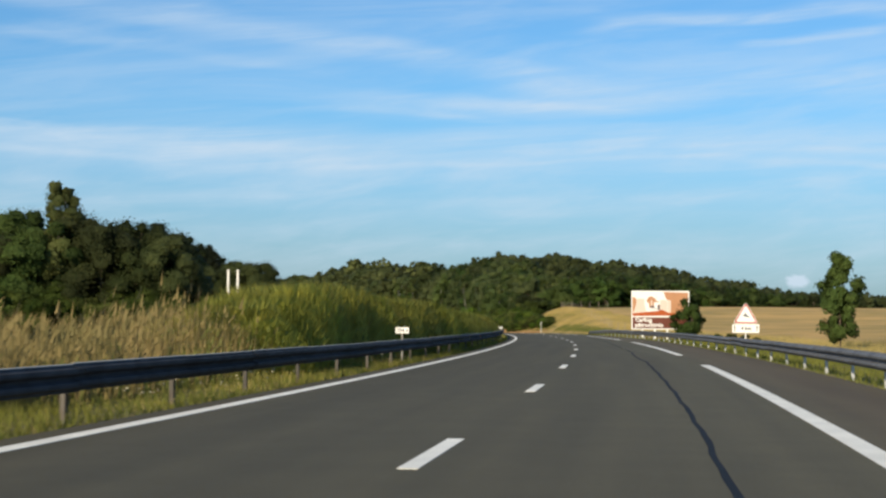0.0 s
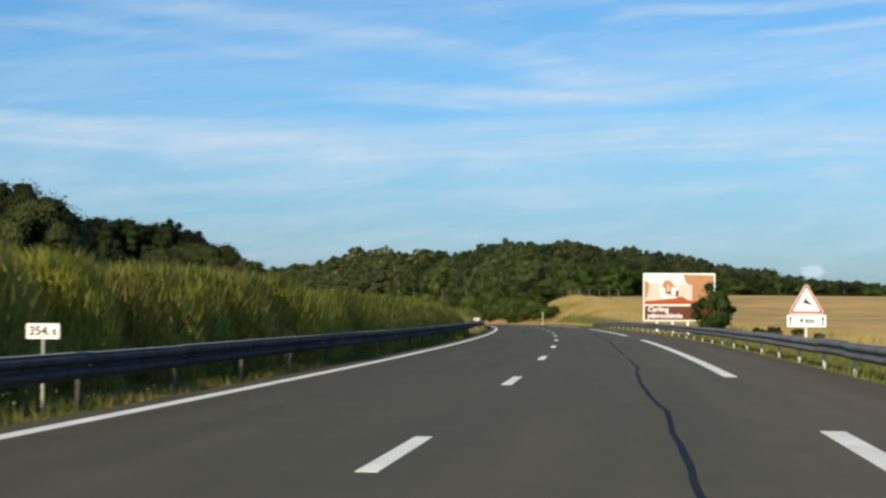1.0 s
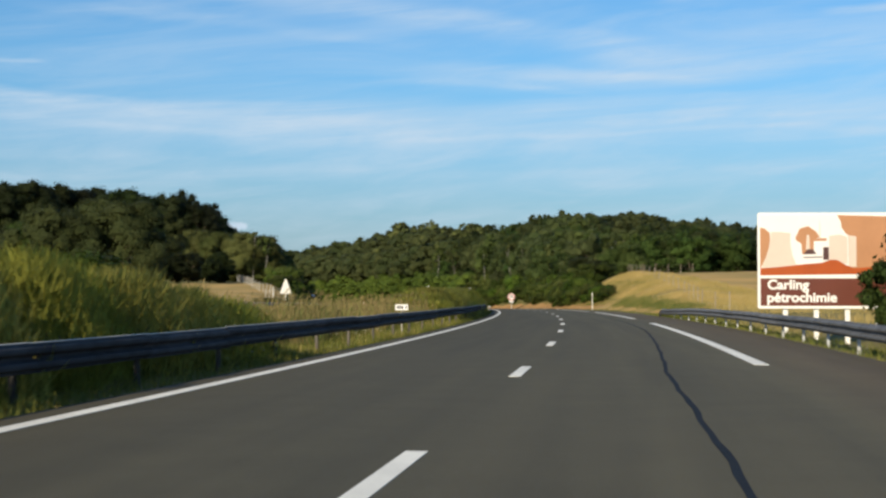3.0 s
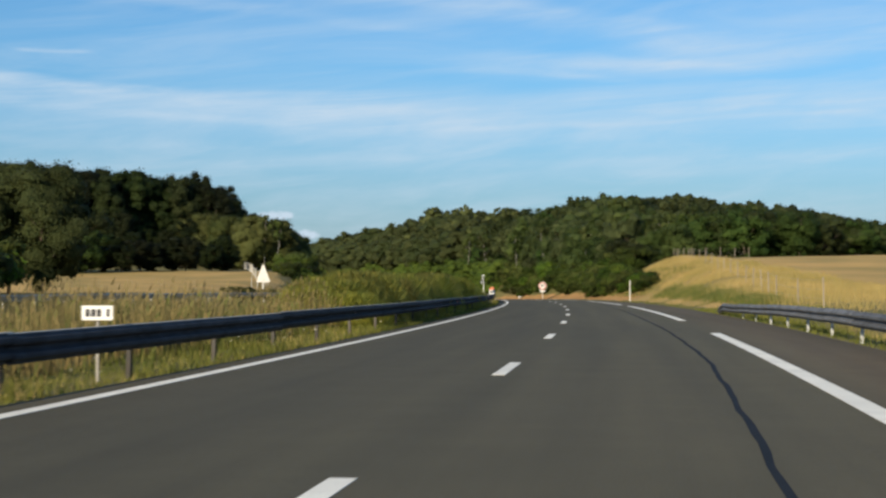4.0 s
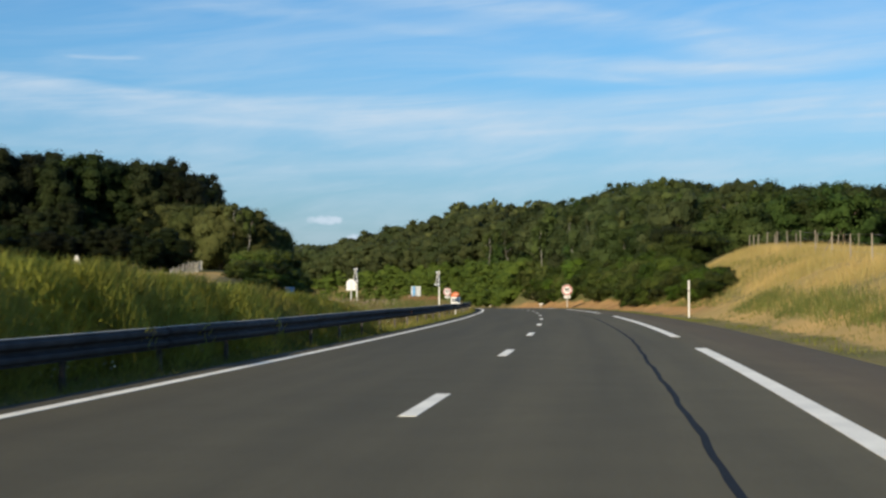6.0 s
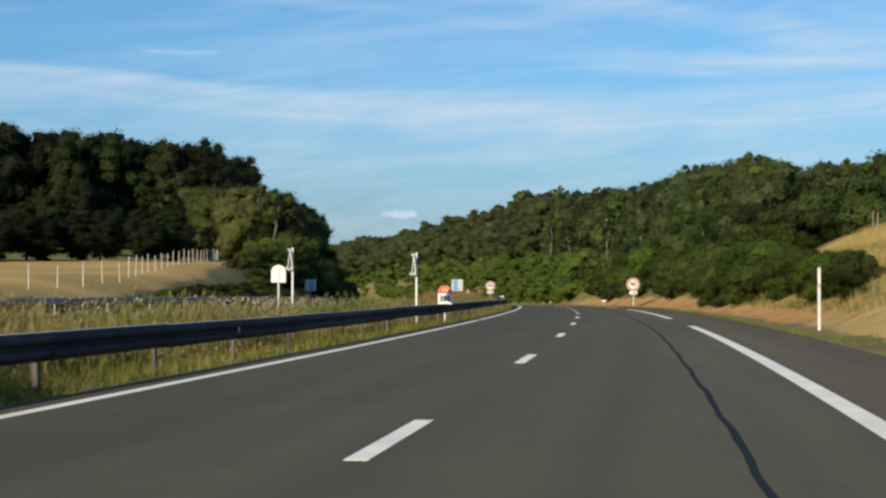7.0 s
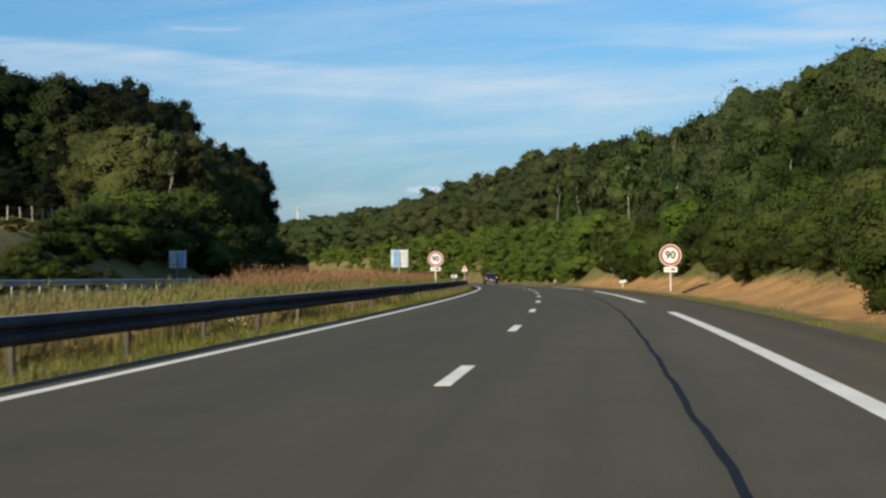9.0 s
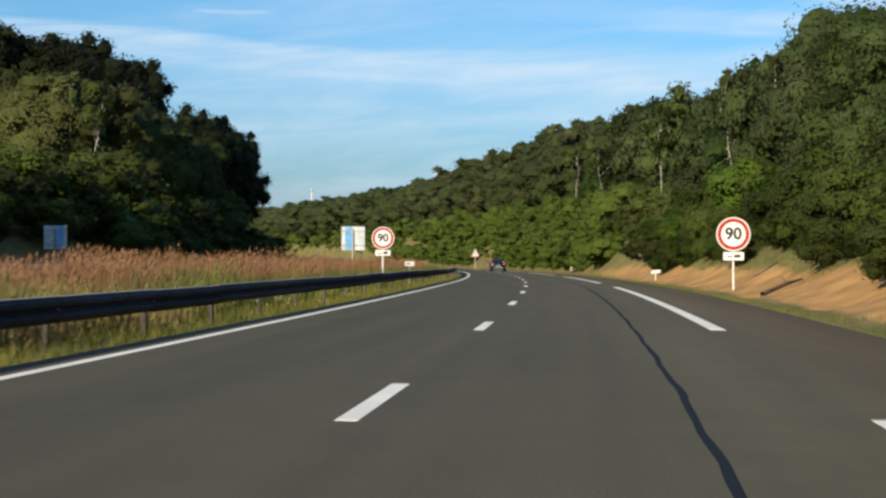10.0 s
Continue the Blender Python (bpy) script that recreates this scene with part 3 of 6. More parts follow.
s_line = np.concatenate([np.arange(-200, 0, 10), np.arange(0, 420, 1.5), np.arange(420, 720, 4), np.arange(720, 3001, 40)])
d_line = np.concatenate([-np.geomspace(900, 32, 24), np.arange(-30, -22, 1.6), [-21.6, -21.4, -16, -10.6, -10.4], np.arange(-9.4, -4.2, 0.8), [-4.0, -3.77, -3.74, 0.9, 5.61, 5.64, 5.9], np.arange(6.2, 12, 0.45), np.arange(12.4, 30, 1.6), np.geomspace(32, 2200, 30)])
me, S, D = grid_sheet("ground", s_line, d_line, land, M_SOIL)
stub = smooth((D - 15.5 - 0.06 * np.maximum(S - 200, 0)) / 2.0) * smooth((302 - S) / 8) + smooth((-D - ramp(S, (205, 23.4), (280, 24.5), (320, 28.0), (400, 33.0))) / 1.5) * smooth((S - 205) / 25) * smooth((ramp(-D, (24, 372), (32, 392), (40, 390), (46, 372), (55, 360), (92, 347)) - S) / 10)
sand = smooth((D - 6.3) / 0.8) * smooth((ramp(S, (200, 9.0), (250, 10.0), (290, 9.8), (400, 9.2), (440, 8.4), (700, 7.8)) - D) / 1.2) * smooth((S - 236) / 26) * ramp(S, (200, 0.75), (262, 0.75), (290, 0.85), (390, 0.85), (430, 0.35), (600, 0.2)) + 0.4 * smooth((-D - 9.5) / 1) * smooth((12 + D) / 1)
stub = stub + 0.75 * smooth((D - 6.3) / 0.8) * smooth((9.6 - D) / 1.2) * smooth((S - 180) / 20) * smooth((270 - S) / 30)
stub = stub + 0.62 * smooth((D - 8.6) / 2.0) * smooth((S - 176) / 14) * smooth((300 - S) / 10) * smooth((22 - D) / 4)
for key, val in (("stubble", np.clip(stub, 0, 1)), ("sand", np.clip(sand, 0, 1))):
    me.attributes.new(key, "FLOAT", "POINT").data.foreach_set("value", val.astype(np.float32))
tagged(new("ground", me), "rough grassy land with straw fields and sandy banks", "ground", kind="structure")


def roadway(name, s0, s1, d0, d1, step, label):
    s_l = np.arange(s0, s1 + 0.1, step)
    d_l = np.array([d0 - 0.10, d0, d0 + 0.05, *np.linspace(d0, d1, 7)[1:-1], d1 - 0.05, d1, d1 + 0.10])
    z_l = np.array([-0.22, -0.03, 0.0, *([0.0] * 5), 0.0, -0.03, -0.22])

    def height(s, d):
        return np.interp(d, d_l, z_l) - 0.004 * d * (name == "road")
    m, S_, D_ = grid_sheet(name, s_l, d_l, height, M_ASPHALT)
    m.attributes.new("lane", "FLOAT_VECTOR", "POINT").data.foreach_set("vector", np.stack([S_, D_, D_ * 0], -1).astype(np.float32).ravel())
    return tagged(new(name, m), label, "road", kind="structure")


roadway("road", -60, 1500, -3.8, 5.65, 3.0, "dark grey worn asphalt carriageway curving gently left")
roadway("opposite_road", -60, 1200, -21.3, -10.7, 6.0, "grey asphalt carriageway of the opposite direction")


def strip(name, parent, s0, s1, d0, width, mat, lift=0.004, wave=None, step=1.5):
    """A painted or sealed strip that follows the road."""
    s_l = np.linspace(s0, s1, max(2, int((s1 - s0) / step) + 1))
    off = wave(s_l) if wave else np.zeros_like(s_l)
    w = width if np.ndim(width) else np.full_like(s_l, width)
    L, R_ = d0 + off - w / 2, d0 + off + w / 2
    v = []
    for dd, zz in ((L, -0.006), (L, lift), (R_, lift), (R_, -0.006)):
        v.append(spots(s_l, dd, zz - 0.004 * dd))
    n = len(s_l)
    V = np.concatenate(v)
    f = [(k * n + i, (k + 1) * n + i, (k + 1) * n + i + 1, k * n + i + 1) for k in range(3) for i in range(n - 1)]
    f += [(0, n, 2 * n, 3 * n), (n - 1, 4 * n - 1, 3 * n - 1, 2 * n - 1)]
    me_ = mesh_from(name, V, f, mat)
    b = bmesh.new()
    b.from_mesh(me_)
    bmesh.ops.recalc_face_normals(b, faces=b.faces)
    b.to_mesh(me_)
    b.free()
    ob = new(name, me_)
    ob.parent = parent
    return ob


marks = thing("road_marking", Matrix(), "white road paint on grey asphalt, lane dashes and edge lines", "road marking", kind="structure")
for k in range(-2, 40):
    s0 = 16.88 + 13 * k
    strip("lane_dash", marks, s0, s0 + 3.0, 0.0, 0.15, M_LINE)
s_w = np.linspace(-30, 700, int(730 / 3) + 1)
strip("left_edge_line", marks, -30, 700, 0.0, ramp(s_w, (0, 0.20), (60, 0.19), (150, 0.155), (250, 0.14)), M_LINE, wave=lambda s_: ramp(s_, (0, -3.34), (60, -3.32), (150, -3.315), (250, -3.29)), step=3)
for s0, s1 in ((8.0, 47.3), (60.0, 99.0), (112.1, 151.2), (164.4, 203.2), (211.2, 250.4), (264.2, 303.6), (317.0, 356.4), (369.2, 408.2), (421, 460), (473, 512), (525, 564)):
    strip("edge_dash", marks, s0, s1, 3.5, 0.225, M_LINE, step=3)
# the bitumen band over the joint of the slow lane wanders a little
joint = thing("sealed_joint", Matrix(), "dark wandering bitumen band over a lengthwise asphalt joint", "road seal", kind="structure")


def wander(s):
    return ramp(s, (-20, 2.18), (22, 2.20), (33, 2.14), (46, 2.08), (50, 2.10), (54, 1.97), (60, 1.94), (64, 2.04), (75, 1.94), (84, 1.92), (96, 2.03), (109, 1.97), (124, 2.3), (138, 2.58), (153, 2.53), (167, 2.39), (197, 2.30), (208, 2.38), (226, 2.29), (243, 2.26), (257, 2.15), (275, 2.06), (290, 2.13), (305, 2.24), (335, 2.25), (430, 2.2)) + 0.012 * np.sin(s * 1.3) + 0.008 * np.sin(s * 2.9 + 1)


for s0, s1 in ((-20, 71.6), (74.4, 430)):           # it breaks off for a few metres
    s_w = np.linspace(s0, s1, int((s1 - s0) / 0.7) + 1)
    strip("bitumen_band", joint, s0, s1, 0.0, 0.056 + 0.006 * np.sin(s_w * 1.3) + 0.005 * np.sin(s_w * 3.7 + 2), M_SEAL, 0.0035, wander, 0.7)

# ---------------------------------------------------------------- guard rails
def beam_profile():
    """Cross section of a W-shaped rail: (out towards the traffic, up), 0.30 m high."""
    return [(0.0, 0.30), (0.022, 0.295), (0.030, 0.27), (0.078, 0.245), (0.082, 0.215), (0.076, 0.195), (0.012, 0.165), (0.006, 0.15), (0.012, 0.135), (0.076, 0.105), (0.082, 0.085), (0.078, 0.055), (0.030, 0.03), (0.022, 0.005), (0.0, 0.0)]


def beam_mesh(name, length, side, steel):
    """A rail section that runs along +y; side +1: its face looks to +x."""
    prof = beam_profile()
    n = len(prof)
    v, f = [], []
    for y, sc in ((-0.16, 1), (length + 0.0, 1)):
        for back in (0.0, 0.005):
            for x, z in prof:
                v.append((side * (x - back), y, z))
    for i in range(n - 1):
        f += [(i, i + 1, 2 * n + i + 1, 2 * n + i), (n + i, 3 * n + i, 3 * n + i + 1, n + i + 1), (i, n + i, n + i + 1, i + 1), (2 * n + i, 2 * n + i + 1, 3 * n + i + 1, 3 * n + i)]
    f += [(0, 2 * n, 3 * n, n), (n - 1, 2 * n - 1, 4 * n - 1, 3 * n - 1)]
    me_ = mesh_from(name, v, f, steel)
    b = bmesh.new()
    b.from_mesh(me_)
    for y in (-0.10, 0.04):                      # bolts of the lap joint
        for z in (0.225, 0.075):
            bmesh.ops.create_cone(b, cap_ends=True, segments=6, radius1=0.014, radius2=0.012, depth=0.016, matrix=Matrix.Translation((side * 0.084, y, z)) @ Matrix.Rotation(radians(90), 4, "Y"))
    bmesh.ops.recalc_face_normals(b, faces=b.faces)
    b.to_mesh(me_)
    b.free()
    return me_


def rail_post_mesh(mat):
    b = bmesh.new()
    for sx_, sy_, x, y in ((0.006, 0.10, 0.0, 0.0), (0.05, 0.006, 0.025, 0.047), (0.05, 0.006, 0.025, -0.047), (0.006, 0.025, 0.047, 0.034), (0.006, 0.025, 0.047, -0.034)):
        box(b, sx_, sy_, 0.95, Matrix.Translation((x, y, 0.02)))
    return finish("post", b, mat)


def spacer_mesh():
    b = bmesh.new()
    box(b, 0.10, 0.08, 0.20, Matrix.Translation((0, 0, 0)), 0.012)
    return finish("spacer", b, M_POST)


def guard_rail(s0, s1, d, side, high, label, reflectors=(), steel=None, posts=None, dip=0.0):
    rail = thing("guard_rail", stand(s0, d, 0, 0, False), label, "guard rail")
    inv = rail.matrix_basis.inverted()
    beam, post, block = beam_mesh("beam", 4.0, side, steel or M_SHADED_STEEL), rail_post_mesh(posts or M_RAILPOST), spacer_mesh()
    refl = bmesh.new()
    box(refl, 0.014, 0.09, 0.10, None, 0.004)
    refl = finish("reflector", refl, M_ORANGE)
    n = int((s1 - s0) / 4.0)
    rnd = random.Random(int(s0) + side)
    for k in range(n):
        s = s0 + 4.0 * k
        top = high - dip * float(smooth((s + 4 - s1 + 24) / 24))
        p, q = spot(s, d, high - dip * float(smooth((s - s1 + 24) / 24)) - 0.30), spot(s + 4.0, d, top - 0.30)
        y = (q - p).normalized()
        x = y.cross(Vector((0, 0, 1))).normalized()
        z = x.cross(y)
        m = Matrix((( x.x, y.x, z.x, p.x), (x.y, y.y, z.y, p.y), (x.z, y.z, z.z, p.z), (0, 0, 0, 1)))
        m = m @ Matrix.Translation((rnd.uniform(-0.012, 0.012), 0, rnd.uniform(-0.01, 0.01)))
        part("beam", beam, None, rail, m=inv @ m)
        mp_ = stand(s, d - side * 0.13, 0, 0 if side > 0 else 180, False)
        part("post", post, None, rail, m=inv @ mp_ @ Matrix.Translation((-0.02, 0, top - 0.52)) @ pose(0, 0, 0, rnd.uniform(-1.5, 1.5), rnd.uniform(-1.5, 1.5), 0))
        part("spacer", block, None, rail, m=inv @ stand(s, d - side * 0.045, top - 0.15, 0, False))
    for r_ in reflectors:
        part("reflector", refl, None, rail, "small orange reflector", m=inv @ stand(r_, d + side * 0.06, high - 0.15, 0, False))
    return rail, inv


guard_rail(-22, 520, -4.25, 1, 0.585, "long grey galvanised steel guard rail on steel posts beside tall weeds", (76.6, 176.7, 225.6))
# sun on these posts is put into the paler zinc
rail_r, inv_r = guard_rail(-22, 176, 5.72, -1, 0.555, "grey galvanised steel guard rail between road and straw field", steel=M_SUNLIT_STEEL, posts=M_ZINC, dip=0.16)
# its end bends down into the ground
prof = beam_profile()
v, f = [], []
steps = 14
for k in range(steps + 1):
    u = k / steps
    c = spot(174 + 9.5 * u, 5.72 + 0.55 * u ** 2, 0.095 - 0.50 * smooth((u - 0.15) / 0.85))
    r_ = Vector((math.cos(turn(178)), math.sin(turn(178)), 0))
    for back in (0.0, 0.006):
        for x, z in prof:
            v.append(inv_r @ (c - r_ * (x - back) + Vector((0, 0, z))))
n = len(prof)
for k in range(steps):
    for b_ in (0, 1):
        for i in range(n - 1):
            a0, a1 = (2 * k + b_) * n + i, (2 * k + 2 + b_) * n + i
            f.append((a0, a1, a1 + 1, a0 + 1) if b_ else (a0, a0 + 1, a1 + 1, a1))
part("end_piece", mesh_from("end_piece", v, f, M_SUNLIT_STEEL, True), None, rail_r, "rail end bent down into the verge")
guard_rail(150, 420, -22.2, 1, 0.70, "grey steel guard rail along the far side of the opposite road", steel=M_POST, posts=M_ZINC)


# ---------------------------------------------------------------- trees
def limb(b, p, q, r1, r2, seg=6):
    d_ = q - p
    m = Matrix.Translation(p) @ d_.to_track_quat("Z", "Y").to_matrix().to_4x4()
    tube(b, r1, r2, d_.length, m, seg, False)


PACKS, TOPS = {}, {}


def foliage_mesh(name, quads, qn, mat):
    """Pointed leaves in one mesh, shaded by rounded normals, one for each corner."""
    nq, k = quads.shape[:2]
    verts = quads.reshape(-1, 3)
    me_ = bpy.data.meshes.new(name)
    me_.vertices.add(len(verts))
    me_.vertices.foreach_set("co", verts.astype(np.float32).ravel())
    me_.loops.add(nq * k)
    me_.loops.foreach_set("vertex_index", np.arange(nq * k, dtype=np.int32))
    me_.polygons.add(nq)
    me_.polygons.foreach_set("loop_start", np.arange(0, nq * k, k, dtype=np.int32))
    me_.materials.append(mat)
    me_.update(calc_edges=True)
    me_.polygons.foreach_set("use_smooth", [True] * len(me_.polygons))
    vn = qn.reshape(-1, 3)
    vn = vn / np.linalg.norm(vn, axis=1)[:, None]
    me_.normals_split_custom_set_from_vertices(vn.tolist())
    return me_


def heart(level):
    b = bmesh.new()
    bmesh.ops.create_icosphere(b, subdivisions=level, radius=1.0)
    v_ = np.array([v.co for v in b.verts])
    f_ = np.array([[v.index for v in f.verts] for f in b.faces])
    b.free()
    return v_, f_


HEARTS = {k: heart(k) for k in (1, 2)}


def clump_hearts(centres, radii, level, rng, share=0.54):
    """The dense twiggy inside of each leaf clump, as an uneven lump under the outer leaves."""
    v_, f_ = HEARTS[level]
    q, n = [], []
    for (c, u), cr in zip(centres, radii):
        ph = rng.uniform(0, 6.28, 3)
        w = 1 + 0.20 * np.sin(v_[:, :1] * 3.1 + ph[0]) * np.sin(v_[:, 1:2] * 3.7 + ph[1]) + 0.16 * np.sin(v_[:, 2:] * 4.3 + ph[2])
        p = v_ * w * rng.uniform(0.82, 1.18, (len(v_), 1)) * cr * share * np.array([1.08, 1.08, 0.92])
        nn = v_ * 0.55 + np.array(u) * 0.8 + np.array([0, 0, 0.25])
        q.append((np.array(c) + p)[f_])
        n.append(nn[f_])
    return np.concatenate(q), np.concatenate(n)


def tree_meshes(name, height, radius, low, clumps, leaves, size, bark, leaf, seed, lean=0.3, squash=1.0, trunk_r=None, droop=0.0, core=2):
    """Trunk with limbs, and a crown of leaf clumps at the limbs' ends and over an uneven shell."""
    rnd = random.Random(seed)
    rng = np.random.default_rng(seed)
    b = bmesh.new()
    tr = trunk_r or height * 0.017
    pts = [Vector((0, 0, -0.4))]
    for k in range(1, 6):
        z = height * 0.86 * k / 5
        pts.append(Vector((rnd.uniform(-1, 1) * lean * k / 5, rnd.uniform(-1, 1) * lean * k / 5, z)))
    for k in range(5):
        limb(b, pts[k], pts[k + 1], tr * (1 - 0.17 * k), tr * (1 - 0.17 * (k + 1)), 7)
    centres = []
    mid, half = (low + height) / 2, (height - low) / 2
    for k in range(clumps):
        for _ in range(30):
            u = Vector((rnd.gauss(0, 1), rnd.gauss(0, 1), rnd.gauss(0, 1))).normalized()
            rr = rnd.uniform(0.35, 1.0) ** 0.6
            wob = 1 + 0.28 * math.sin(3 * math.atan2(u.y, u.x) + seed) + 0.18 * math.sin(5 * u.z + seed * 1.7)
            c = Vector((u.x * radius * rr * wob, u.y * radius * rr * wob, mid + u.z * half * rr * squash))
            if c.z < height - radius * 0.15 and c.z > low * 0.8:
                break
        centres.append((c, u))
    for c, u in centres[: max(5, clumps // 4)]:
        base = pts[0].lerp(pts[-1], min(0.9, max(0.12, (c.z - radius * 0.5) / height)))
        limb(b, base, c, tr * 0.34, tr * 0.08, 5)
    trunk = finish("trunk", b, bark, True)
    quads, soft_n, radii = [], [], []
    for c, u in centres:
        cr = radius * rnd.uniform(0.22, 0.44)
        radii.append(cr)
        nn = int(leaves * rnd.uniform(0.7, 1.3))
        dirs = rng.normal(size=(nn, 3))
        dirs /= np.linalg.norm(dirs, axis=1)[:, None]
        pos = np.array(c) + dirs * cr * rng.uniform(0.48, 0.98, (nn, 1)) * np.array([1.08, 1.08, 0.95])
        pos[:, 2] -= droop * rng.uniform(0, 1, nn) * cr
        nor = dirs * 0.7 + np.array(u) * 0.5 + rng.normal(size=(nn, 3)) * 0.5 + np.array([0, 0, 0.3])
        nor /= np.linalg.norm(nor, axis=1)[:, None]
        side = np.cross(nor, rng.normal(size=(nn, 3)))
        side /= np.linalg.norm(side, axis=1)[:, None]
        up = np.cross(nor, side)
        w = size * rng.uniform(0.6, 1.25, (nn, 1))
        quads.append(np.stack([pos - side * w * 0.62 - up * w * 0.42, pos + side * w * 0.62 - up * w * 0.42, pos + up * w * 0.85], 1))
        sn = dirs * 0.40 + np.array(u) * 0.75 + nor * 0.16 + np.array([0, 0, 0.22])
        soft_n.append(sn / np.linalg.norm(sn, axis=1)[:, None])
    lq = np.concatenate(quads)
    ln = np.repeat(np.concatenate(soft_n)[:, None, :], 3, axis=1)
    hq, hn = clump_hearts(centres, radii, core, np.random.default_rng(seed + 1))
    fq, fn = clump_hearts(centres, radii, 1, np.random.default_rng(seed + 1), 0.66)
    pack = (np.concatenate([lq, hq]), np.concatenate([ln, hn]))
    crown = foliage_mesh("crown", *pack, leaf)
    PACKS[crown.name] = (lq, ln, fq, fn)
    TOPS[crown.name] = float(np.quantile(lq[:, :, 2], 0.995))
    return trunk, crown


TREES = {}


def tree_kind(key, category, count, label, **kw):
    out = []
    for k in range(count):
        trunk, crown = tree_meshes(key, seed=11 + 17 * k + len(TREES) * 101, **kw)
        ob = thing({"near_oak": "oak_tree", "near_sallow": "sallow_tree", "near_birch": "birch_tree", "near_shrub": "shrub", "board_bush": "bush", "bare_birch": "birch_tree"}.get(key, key), Matrix.Translation((0, -4000 - 30 * k, -200)), label, category)
        part("trunk", trunk, None, ob)
        part("crown", crown, None, ob)
        out.append(ob)
    TREES[key] = [out, [False] * count]


FAR = {}


def crown_of(tree_):
    return next(c_ for c_ in tree_.children if c_.name.startswith("crown")).data


def plant_far(key, s, d, scale=1.0, widen=1.0, top=None):
    """A tree of the distant wood: its leaves join one mesh for each kind of leaf. top: its height over the asphalt."""
    crown = crown_of(TREES[key][0][RT.randrange(len(TREES[key][0]))])
    lq, ln, hq, hn = PACKS[crown.name]
    k = RT.randrange(3)
    stretch = RT.uniform(0.94, 1.06)
    if top is not None:
        scale, stretch = (top - float(land(s, d))) / TOPS[crown.name], 1.0
    m = Matrix.Rotation(RT.uniform(0, 6.28), 4, "Z") @ Matrix.Diagonal((scale * widen, scale * widen, scale * stretch, 1))
    a_, at_ = np.array(m.to_3x3()), np.array(ground(s, d))
    c = lq.mean(1, keepdims=True)
    q = np.concatenate([(c + (lq - c) * 1.15)[k::3], hq])
    FAR.setdefault(crown.materials[0].name, []).append((q @ a_.T + at_, np.concatenate([ln[k::3], hn]) @ a_.T))


def plant(key, s, d, scale=1.0, group="", rot=None, widen=1.0, sink=0.0, top=None, most=None):
    """top: the height of its crown over the asphalt; most: a height that it does not pass."""
    obs, used = TREES[key]
    k = RT.randrange(len(obs))
    stretch = RT.uniform(0.94, 1.06)
    tall = TOPS[crown_of(obs[k]).name]
    if top is not None:
        scale, stretch = (top - float(land(s, d))) / tall, 1.0
    if most is not None:
        scale = min(scale, max(0.2, (most - float(land(s, d))) / (tall * stretch)))
    m = Matrix.Translation(ground(s, d, -sink)) @ Matrix.Rotation(RT.uniform(0, 6.28) if rot is None else rot, 4, "Z") @ Matrix.Diagonal((scale * widen, scale * widen, scale * stretch, 1))
    if used[k]:
        ob = copy_thing(obs[k], m @ Matrix.Diagonal((*[1 / v_ for v_ in obs[k].scale], 1)))
    else:
        ob, used[k] = obs[k], True
        ob.matrix_basis = m
    if group:
        ob["group"] = group
    return ob


def height_map(ss, dd, rows):
    """Bilinear canopy heights over the asphalt, sized so the skyline fits the camera's view."""
    ss, dd, rows = np.array(ss, float), np.array(dd, float), np.array(rows, float)

    def at(s, d):
        col = [np.interp(s, ss, rows[:, k]) for k in range(len(dd))]
        return float(np.interp(d, dd, col))
    return at


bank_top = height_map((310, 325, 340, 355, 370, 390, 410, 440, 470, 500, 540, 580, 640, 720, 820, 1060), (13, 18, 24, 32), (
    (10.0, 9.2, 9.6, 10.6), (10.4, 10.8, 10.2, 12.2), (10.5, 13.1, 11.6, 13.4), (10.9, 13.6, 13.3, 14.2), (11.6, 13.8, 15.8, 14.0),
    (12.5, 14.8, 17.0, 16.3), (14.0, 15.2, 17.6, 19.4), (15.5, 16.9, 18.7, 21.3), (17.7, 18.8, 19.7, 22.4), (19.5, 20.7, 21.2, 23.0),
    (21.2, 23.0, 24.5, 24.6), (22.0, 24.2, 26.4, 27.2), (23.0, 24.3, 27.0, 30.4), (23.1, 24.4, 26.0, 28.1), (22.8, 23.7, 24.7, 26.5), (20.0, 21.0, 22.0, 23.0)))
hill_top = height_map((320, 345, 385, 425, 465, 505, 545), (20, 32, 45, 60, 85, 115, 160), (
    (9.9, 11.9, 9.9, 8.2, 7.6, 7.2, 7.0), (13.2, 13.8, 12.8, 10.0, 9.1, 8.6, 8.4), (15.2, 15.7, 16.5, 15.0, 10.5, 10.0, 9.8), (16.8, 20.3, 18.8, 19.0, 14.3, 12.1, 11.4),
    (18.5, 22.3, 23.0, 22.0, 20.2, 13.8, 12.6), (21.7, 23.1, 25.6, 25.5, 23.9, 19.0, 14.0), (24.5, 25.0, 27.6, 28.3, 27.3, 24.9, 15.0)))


RT = random.Random(5)
tree_kind("near_oak", "tree", 4, "leafy green deciduous tree on the sunny wooded bank", height=9.0, radius=3.3, low=0.3, clumps=84, leaves=250, size=0.125, bark=M_BARK, leaf=M_LEAF)
tree_kind("near_birch", "tree", 3, "slender birch with pale trunk on the sunny wooded bank", height=10.5, radius=2.3, low=1.8, clumps=70, leaves=190, size=0.12, bark=M_BIRCH, leaf=M_BIRCHLEAF, droop=1.2, trunk_r=0.11, lean=0.7)
tree_kind("near_shrub", "bush", 4, "dense fresh green roadside shrub at the foot of the wood", height=3.2, radius=2.0, low=0.0, clumps=40, leaves=150, size=0.11, bark=M_BARK, leaf=M_BUSHLEAF, trunk_r=0.04)
